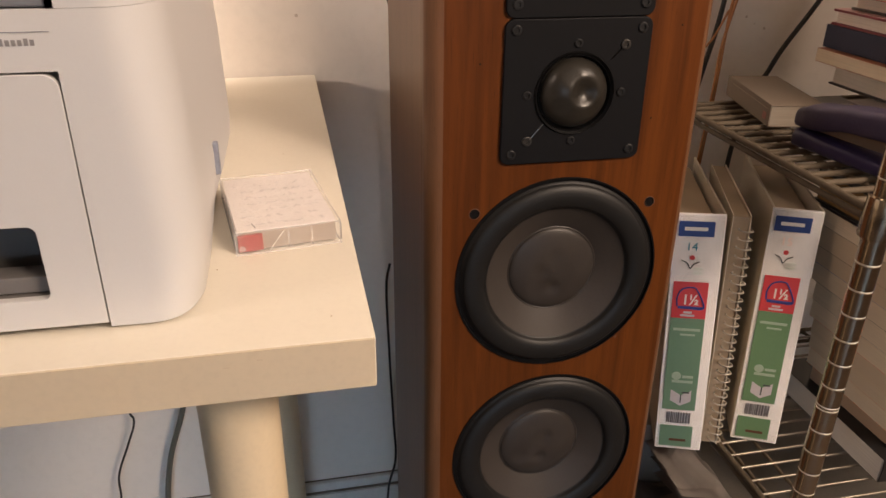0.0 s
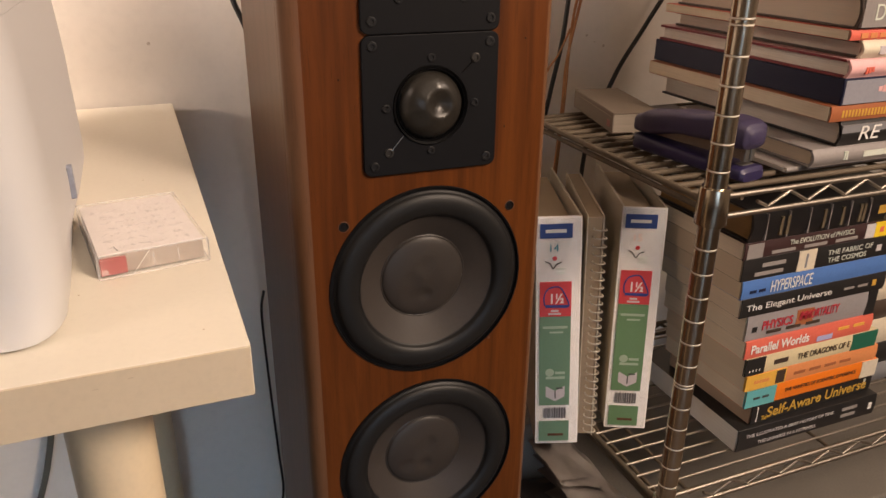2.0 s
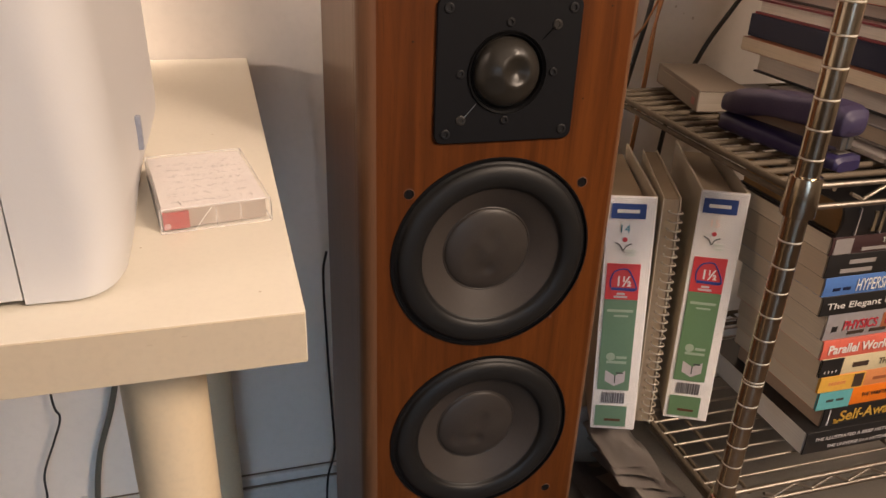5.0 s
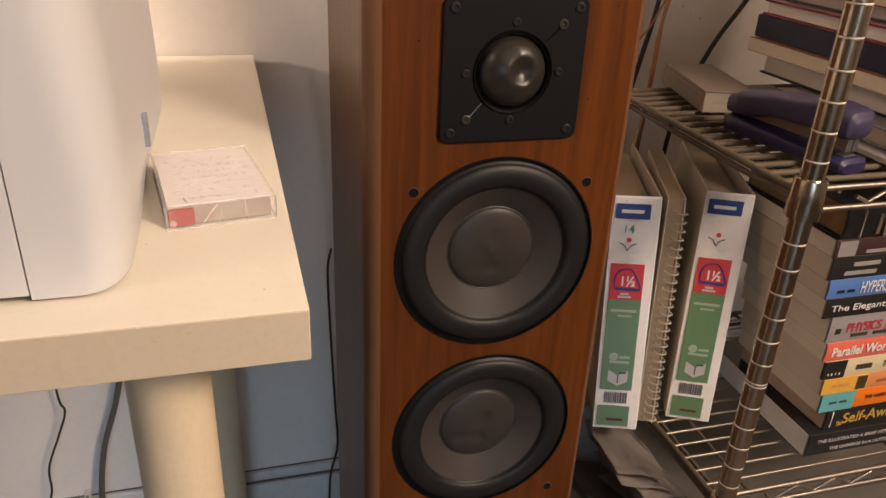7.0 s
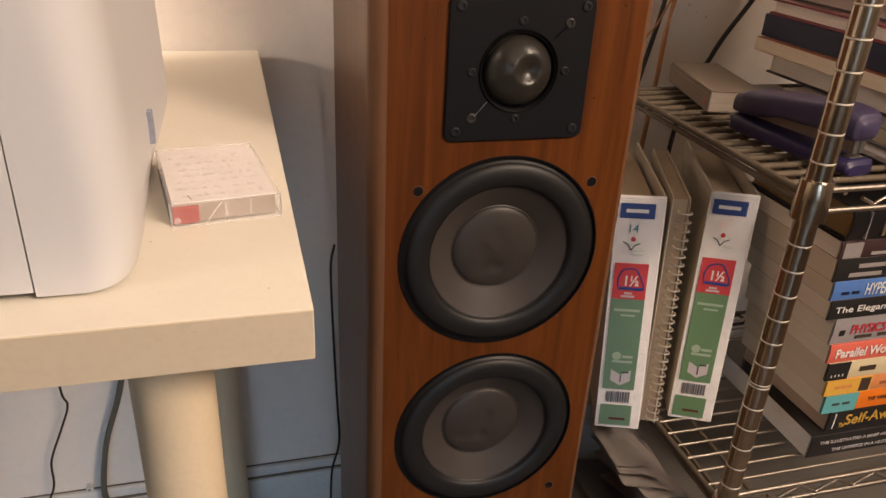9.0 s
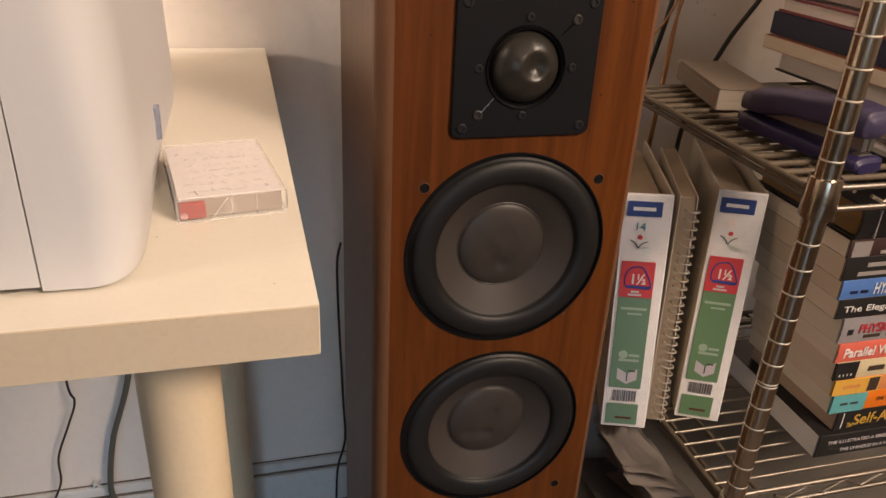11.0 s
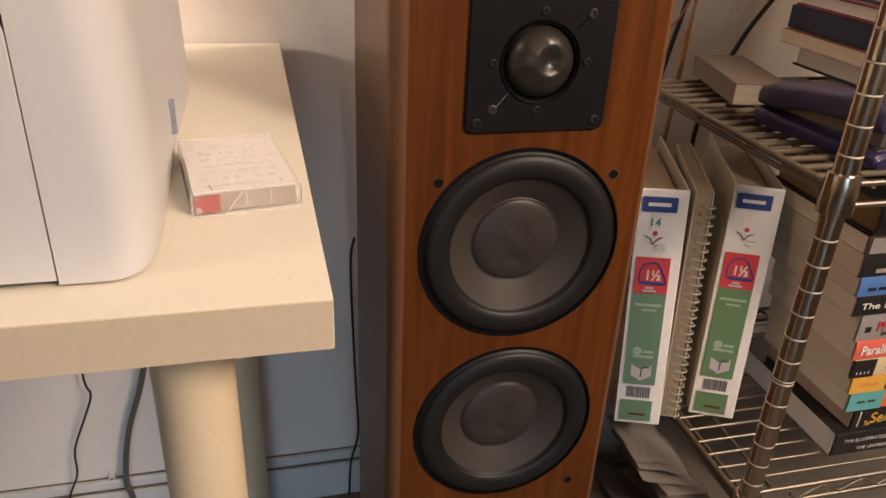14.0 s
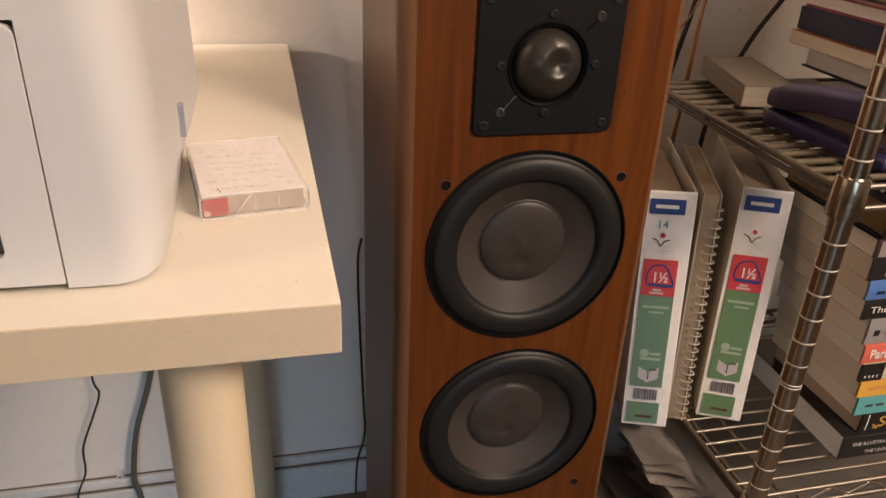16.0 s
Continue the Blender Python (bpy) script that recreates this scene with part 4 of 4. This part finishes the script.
# ---- binders and notebook ----
def binder(at, rz, rx, ry, green, tilt_number, pen, label):
    """An upright ring binder, its spine towards -y, the lower left corner of the spine at its origin."""
    b = thing("ring_binder", label, "binder", at, rz, "ring binders", rx=rx, ry=ry)
    w, h, d, t = 0.0525, 0.2945, 0.262, 0.003
    part("spine", box((0, 0, 0), (w, t, h), 0.0012), M["vinyl"], b)
    part("cover", box((0, t + 0.0004, 0), (t, d, h), 0.001), M["shaded_vinyl"], b, "tan cover board darkened for shade")
    part("cover", box((w - t, t + 0.0004, 0), (w, d, h), 0.001), M["shaded_vinyl"], b)
    part("paper_block", box((t + 0.004, 0.03, 0.006), (w - t - 0.006, d - 0.012, h - 0.012)), M["pages_up"], b, "sheets of paper")
    part("spine_pocket", box((0.0015, -0.0004, 0.002), (w - 0.0015, -0.0001, h - 0.002)), M["clear"], b, "clear sleeve")
    y = -0.0008
    x0, x1 = 0.0045, 0.0414
    panel("header", x0, x1, h - 0.0255, h - 0.0085, y, M["blue"], b)
    panel("brand_bar", x0 + 0.006, x1 - 0.007, h - 0.0188, h - 0.0149, y - 0.0006, M["white_print"], b)
    words(tilt_number, 0.013, (x0 + 0.009, y + 0.0001, h - 0.0418), pen, b, name="number")
    # small emblem: red spot over a dark leaf
    part("emblem_spot", lathe([(0.0028, 0.0), (0.0026, 0.0006)], (x0 + 0.017, y, h - 0.0500), "y", 14, close=True), M["red"], b)
    part("emblem_leaf", tube(smooth_path([(x0 + 0.006, y, h - 0.0535), (x0 + 0.012, y, h - 0.0565), (x0 + 0.0155, y, h - 0.0625), (x0 + 0.019, y, h - 0.0575), (x0 + 0.025, y, h - 0.0545)]), 0.0006, 5), M["dark_print"], b)
    for k in range(2):
        panel("lettering_bar", x0 + 0.019, x0 + 0.029, h - 0.0640 - 0.005 * k, h - 0.0613 - 0.005 * k, y, M["pale"], b)
    panel("size_field", x0, x1, h - 0.1220, h - 0.0785, y, M["red"], b)
    words("1½", 0.0165, (x0 + 0.0105, y - 0.0008, h - 0.1050), M["white_print"], b, 0.0175, bold=0.0004, name="size_mark")
    ring = [(x0 + 0.0055, h - 0.1075), (x0 + 0.005, h - 0.097), (x0 + 0.0095, h - 0.0875), (x0 + 0.0195, h - 0.0845), (x0 + 0.026, h - 0.0885), (x0 + 0.034, h - 0.1085), (x0 + 0.02, h - 0.1100), (x0 + 0.0065, h - 0.1085)]
    part("marker_ring", tube(smooth_path([(x, y - 0.0008, z) for x, z in ring]), 0.0009, 6), M["pen_blue"], b, "blue marker outline")
    part("marker_bar", tube([(x0 + 0.0065, y - 0.0006, h - 0.1090), (x0 + 0.033, y - 0.0006, h - 0.1093)], 0.0018, 6), M["pen_blue"], b)
    for k in range(2):
        panel("lettering_bar", x0 + 0.013 - 0.003 * k, x0 + 0.022 + 0.003 * k, h - 0.1160 - 0.0037 * k, h - 0.1137 - 0.0037 * k, y - 0.0006, M["lilac"], b)
    panel("colour_field", x0, x1, 0.0545, h - 0.1224, y, green, b)
    panel("lettering_bar", x0 + 0.004, x0 + 0.033, h - 0.1375, h - 0.1345, y - 0.0006, M["faint"], b)
    panel("lettering_bar", x0 + 0.012, x0 + 0.028, h - 0.1435, h - 0.1415, y - 0.0006, M["faint"], b)
    part("seal", lathe([(0.0055, 0.0), (0.005, 0.0005)], (x0 + 0.0125, y - 0.0004, 0.0990), "y", 18, close=True), M["faint"], b)
    for k in range(2):
        panel("lettering_bar", x0 + 0.019 - 0.011 * k, x0 + 0.031, 0.0970 - 0.0065 * k, 0.1000 - 0.0065 * k, y - 0.0006, M["faint"], b)
    # small open-book emblem
    bm = bmesh.new()
    for s in (-1, 1):
        c = x0 + 0.0195
        vs = [(c, 0.0740), (c + s * 0.0115, 0.0810), (c + s * 0.0115, 0.0665), (c, 0.0600)]
        lo = [bm.verts.new((px, y - 0.0007, pz)) for px, pz in vs]
        hi = [bm.verts.new((px, y + 0.0002, pz)) for px, pz in vs]
        bm.faces.new(lo)
        bm.faces.new(hi)
        for i in range(4):
            bm.faces.new((lo[i], lo[(i + 1) % 4], hi[(i + 1) % 4], hi[i]))
    part("book_emblem", bm, M["lilac"], b)
    part("emblem_line", box((x0 + 0.0188, y - 0.0011, 0.0645), (x0 + 0.0202, y - 0.0006, 0.0745)), M["dark_print"], b)
    part("emblem_line", box((x0 + 0.0205, y - 0.0011, 0.0770), (x0 + 0.0285, y - 0.0006, 0.0788)), M["dark_print"], b)
    # barcode, printed as bars of different width
    rnd = random.Random(2)
    x = x0 + 0.006
    while x < x0 + 0.033:
        q = rnd.choice((0.0006, 0.0009, 0.0014, 0.002))
        part("barcode_bar", box((x, y - 0.0005, 0.0365), (x + q, y + 0.0002, 0.0510)), M["barcode"], b)
        x += q + rnd.choice((0.0005, 0.0008, 0.0012))
    panel("colour_field", x0, x1, 0.0045, 0.0325, y, green, b)
    panel("lettering_bar", x0 + 0.011, x0 + 0.03, 0.012, 0.015, y - 0.0006, M["chip"], b)
    return b


binder((0.4605, 0.2925, Z2 + 0.0008), -26, -5.0, -0.3, M["green"], "15", M["orange_pen"], "white ring binder with green and red spine on the wire shelf")
binder((0.3615, 0.2945, Z2 + 0.0002), -22, -5.0, -2.5, M["sea_green"], "14", M["teal_pen"], "white ring binder with grey-green and red spine beside the shelving")


def notebook():
    n = thing("spiral_notebook", "thick cream spiral notebook standing between the binders", "notebook", (0.4165, 0.286, Z2 + 0.003), -24, rx=-4.0, ry=-1.5)
    h, d, t = 0.29, 0.215, 0.019
    part("page_block", box((0.0012, 0.004, 0.001), (t - 0.0012, d, h - 0.002), 0.0006, 1), M["pages_up"], n, "wavy page edges")
    part("cover", box((0, 0.002, 0), (0.0011, d + 0.003, h), 0.0003, 1), M["notebook"], n)
    part("cover", box((t - 0.001, 0.002, 0), (t + 0.0002, d + 0.003, h), 0.0003, 1), M["notebook"], n)
    shared = None
    for i in range(27):
        z = 0.008 + i * 0.0102
        if shared is None:
            pts = [(t * 0.78 + 0.0075 * math.cos(a), 0.001 + 0.0065 * math.sin(a), 0.0012 * math.sin(a * 0.5)) for a in [2 * math.pi * k / 14 for k in range(15)]]
            ob = part("spiral_ring", tube(pts, 0.0009, 6), M["coil"], n, smooth=True)
            shared = ob.data
        else:
            ob = new("spiral_ring", shared)
            ob.parent = n
        ob.location = (0, 0, z)


notebook()


# ---- pile beside the shelving ----
def paper_sheet(at, size, rz, rx, ry, material, label, seed, crumple=0.012):
    bm = bmesh.new()
    n = 18
    w, l = size
    off = Vector((seed * 3.1, seed * 1.7, 0))
    grid = []
    for i in range(n + 1):
        row = []
        for j in range(n + 1):
            u, v = i / n, j / n
            z = crumple * (noise.noise(Vector((u * 2.2, v * 2.6, 0)) + off) + 0.3 * abs(noise.noise(Vector((u * 5, v * 3, 2)) + off)))
            row.append(bm.verts.new(((u - 0.5) * w, (v - 0.5) * l, z)))
        grid.append(row)
    for i in range(n):
        for j in range(n):
            bm.faces.new((grid[i][j], grid[i + 1][j], grid[i + 1][j + 1], grid[i][j + 1]))
    bmesh.ops.solidify(bm, geom=bm.faces[:], thickness=0.0012)
    ob = part("crumpled_paper", bm, material, smooth=True)
    ob.matrix_world = pose(*at, rx, ry, rz)
    return tagged(ob, label, "paper", "papers beside the shelving")


def side_pile():
    box_ob = part("storage_box", box((0.318, 0.34, FLOOR), (0.415, 0.58, 0.355), 0.004), M["box_dark"])
    tagged(box_ob, "dark storage box wedged between loudspeaker and shelving", "box")
    tray = thing("storage_box", "dark grey storage box on the floor under the wire shelf", "box", (0.45, 0.17, FLOOR))
    part("body", box((0.004, 0.004, 0), (0.796, 0.346, 0.245), 0.004), M["box_dark"], tray)
    part("lid", box((0, 0, 0.2453), (0.8, 0.35, 0.267), 0.005), M["box_dark"], tray)
    paper_sheet((0.372, 0.215, 0.292), (0.06, 0.25), -6, -13, 4, M["magazine"], "grey magazine lying on the pile", 1, 0.004)
    paper_sheet((0.35, 0.17, 0.272), (0.08, 0.16), 25, -8, -10, M["magazine"], "grey magazine lying on the pile", 4, 0.006)
    rnd = random.Random(21)
    for k in range(10):
        paper_sheet((0.424 - 0.003 * k + rnd.uniform(-0.004, 0.004), 0.196 + 0.0105 * k, 0.292 + 0.0052 * k), (0.05 + rnd.uniform(0, 0.012), 0.2 - 0.007 * k), 2 - 1.6 * k + rnd.uniform(-5, 5), -14, 3 + rnd.uniform(-3, 3), M["paper"], "creased grey-white paper sheet on the pile", 10 + k, 0.0035)
    prop = part("paper_stack", box((0.325, 0.14, FLOOR), (0.425, 0.335, 0.265), 0.006), M["box_dark"])
    tagged(prop, "dark stack of old papers between loudspeaker and shelving", "paper stack")


side_pile()


# ---- top shelf ----
def stapler():
    s = thing("stapler", "dusty purple desktop stapler lying on the wire shelf", "stapler", (0.519, 0.180, ZT), 10)

    def bar(rows, material, name):
        """Rounded sections along y: (y, half width, bottom, top)."""
        bm, rings = bmesh.new(), []
        fine = []
        for (y0, w0, a0, c0), (y1, w1, a1, c1) in zip(rows, rows[1:]):
            for i in range(4):
                q = i / 4
                u = q * q * (3 - 2 * q)
                fine.append((y0 + (y1 - y0) * q, w0 + (w1 - w0) * u, a0 + (a1 - a0) * u, c0 + (c1 - c0) * u))
        fine.append(rows[-1])
        for y, w, a, c in fine:
            mid, half, ring = (a + c) / 2, (c - a) / 2, []
            for i in range(24):
                t = 2 * math.pi * i / 24
                cx, cz = math.cos(t), math.sin(t)
                ring.append((w * math.copysign(abs(cx) ** 0.55, cx), mid + half * math.copysign(abs(cz) ** 0.5, cz)))
            rings.append([bm.verts.new((x, y * 0.86, z)) for x, z in ring])
        for p, q in zip(rings, rings[1:]):
            for i in range(24):
                bm.faces.new((p[i], p[(i + 1) % 24], q[(i + 1) % 24], q[i]))
        bm.faces.new(rings[0])
        bm.faces.new(rings[-1])
        return part(name, bm, material, s, smooth=True)

    bar([(-0.004, 0.015, 0, 0.01), (0.0, 0.0185, 0, 0.0145), (0.05, 0.02, 0, 0.0145), (0.11, 0.021, 0, 0.017), (0.165, 0.02, 0, 0.02), (0.172, 0.014, 0, 0.016)], M["purple"], "base")
    bar([(-0.002, 0.011, 0.037, 0.05), (0.003, 0.0175, 0.0315, 0.0575), (0.012, 0.0195, 0.0305, 0.06), (0.03, 0.0198, 0.0325, 0.061), (0.09, 0.0205, 0.03, 0.055), (0.15, 0.0205, 0.02, 0.047), (0.17, 0.017, 0.02, 0.04), (0.175, 0.012, 0.022, 0.032)], M["purple_top"], "arm")
    part("magazine_rail", box((-0.0065, 0.006, 0.02), (0.0065, 0.13, 0.034)), M["steel"], s)
    part("staple_guide", box((-0.0075, 0.004, 0.0185), (-0.001, 0.0095, 0.036), 0.0006, 1), M["steel"], s, "steel staple guide")
    part("staple_guide", box((0.001, 0.004, 0.0185), (0.0075, 0.0095, 0.036), 0.0006, 1), M["steel"], s)
    part("anvil", box((-0.009, 0.004, 0.0145), (0.009, 0.014, 0.0155), 0.0004, 1), M["steel"], s, "steel anvil plate")


stapler()


def shelf_box():
    b = thing("small_book", "small cream paperback lying on the wire shelf", "book", (0.492, 0.384, ZT), -13)
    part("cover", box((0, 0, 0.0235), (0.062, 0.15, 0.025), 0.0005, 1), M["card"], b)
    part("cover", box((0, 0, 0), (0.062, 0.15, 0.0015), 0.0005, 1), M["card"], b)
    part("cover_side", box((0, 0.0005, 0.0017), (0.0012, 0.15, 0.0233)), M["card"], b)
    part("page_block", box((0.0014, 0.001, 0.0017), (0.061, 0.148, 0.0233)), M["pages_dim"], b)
    part("printed_line", box((-0.0003, 0.008, 0.019), (0.0002, 0.13, 0.0195)), M["taupe_line"], b)
    part("red_mark", box((-0.0004, 0.01, 0.006), (0.0002, 0.02, 0.014)), M["faded_red"], b)


M["taupe_line"] = plain("faded_line", (0.3, 0.25, 0.19), 0.7)
M["faded_red"] = plain("faded_red", (0.3, 0.12, 0.1), 0.7)
shelf_box()
b = paper_sheet((0.585, 0.40, ZT + 0.0022), (0.13, 0.2), -8, 0, 0, M["magazine"], "thin grey booklet lying on the wire shelf", 7, 0.004)


# ---- cords ----
def cord(points, radius, material, label, steps=10):
    ob = part("cord", tube(smooth_path(points, steps), radius, 8), material, smooth=True)
    return tagged(ob, label, "cord", "loose cords")


WY = WALL - 0.02
cord([(0.585, WY - 0.02, 1.06), (0.563, WY - 0.02, 0.9), (0.553, WY - 0.02, 0.8), (0.536, WY - 0.02, 0.71), (0.5, WY - 0.02, 0.5), (0.46, WY - 0.02, FLOOR + 0.004)], 0.0035, M["black_cord"], "thick black cable hanging behind the loudspeaker")
cord([(0.85, WY, 1.05), (0.768, WY, 0.9), (0.71, WY, 0.81), (0.66, WY, 0.728), (0.62, WY, 0.6), (0.6, WY, FLOOR + 0.004)], 0.0036, M["black_cord"], "black cable hanging slantwise down the wall")
cord([(0.575, 0.56, 1.06), (0.553, 0.56, 0.92), (0.542, 0.56, 0.86), (0.527, 0.56, 0.78), (0.524, 0.56, 0.70), (0.515, 0.57, 0.4), (0.51, 0.57, FLOOR + 0.003)], 0.0021, M["copper_cord"], "copper-brown speaker wire hanging behind the shelving")
cord([(0.582, 0.562, 1.06), (0.556, 0.562, 0.93), (0.537, 0.562, 0.86), (0.531, 0.562, 0.8), (0.528, 0.562, 0.70), (0.52, 0.572, 0.4), (0.515, 0.572, FLOOR + 0.003)], 0.0021, M["copper_cord"], "copper-brown speaker wire hanging behind the shelving")
cord([(0.531, 0.563, 0.825), (0.518, 0.568, 0.79), (0.5, 0.58, 0.75), (0.44, 0.6, 0.6), (0.4, 0.6, FLOOR + 0.003)], 0.0015, M["copper_cord"], "copper-brown speaker wire hanging behind the shelving")
cord([(0.055, WY - 0.02, 1.0), (0.079, WY - 0.02, 0.892), (0.086, WY - 0.02, 0.865), (0.105, WY - 0.02, 0.8), (0.13, WY - 0.02, 0.6), (0.14, WY - 0.02, FLOOR + 0.004)], 0.0035, M["black_cord"], "black cable hanging behind the loudspeaker")
cord([(0.092, WY, 0.46), (0.086, WY, 0.42), (0.088, WY, 0.3), (0.092, WY, 0.17), (0.094, WY, 0.09), (0.081, WY, 0.03), (0.077, WY, FLOOR + 0.003)], 0.0019, M["black_cord"], "thin black cord beside the loudspeaker")
cord([(-0.2, WY, 0.48), (-0.212, WY, 0.33), (-0.232, WY, 0.24), (-0.262, WY, 0.15), (-0.278, WY, 0.06), (-0.274, WY, 0.02), (-0.27, WY, FLOOR + 0.005)], 0.0046, M["grey_cord"], "thick grey power cord hanging under the table")
cord([(-0.3, WY, 0.48), (-0.309, WY, 0.27), (-0.304, WY, 0.23), (-0.318, WY, 0.19), (-0.342, WY, 0.13), (-0.347, WY, 0.08), (-0.366, WY, 0.03), (-0.372, WY, FLOOR + 0.003)], 0.0017, M["black_cord"], "thin black cord hanging under the table")


def cable_clip():
    c = thing("cable_clip", "small white plastic cable clip nailed above the baseboard", "cable clip", (-0.301, WALL, 0.055))
    part("body", box((-0.005, -0.012, -0.004), (0.005, 0, 0.004), 0.0015), M["base"], c)
    part("nail", lathe([(0.002, 0.012), (0.002, 0.0135), (0.001, 0.014)], (0, 0, 0), "y", 12, close=True), M["steel"], c, "steel nail head")


cable_clip()


# small marks on the wall
def wall_marks():
    for x, z, r in ((-0.018, 0.815, 0.0022), (0.62, 0.8, 0.002), (0.652, 0.783, 0.0022), (0.635, 0.79, 0.0012)):
        part("scuff", lathe([(r, 0.0002), (r * 0.4, 0.0004)], (x, WALL, z), "y", 10, close=True), M["wall_mark"], bpy.data.objects["wall_north"])


M["wall_mark"] = plain("faint_wall_mark", (0.55, 0.49, 0.42), 0.7)
wall_marks()
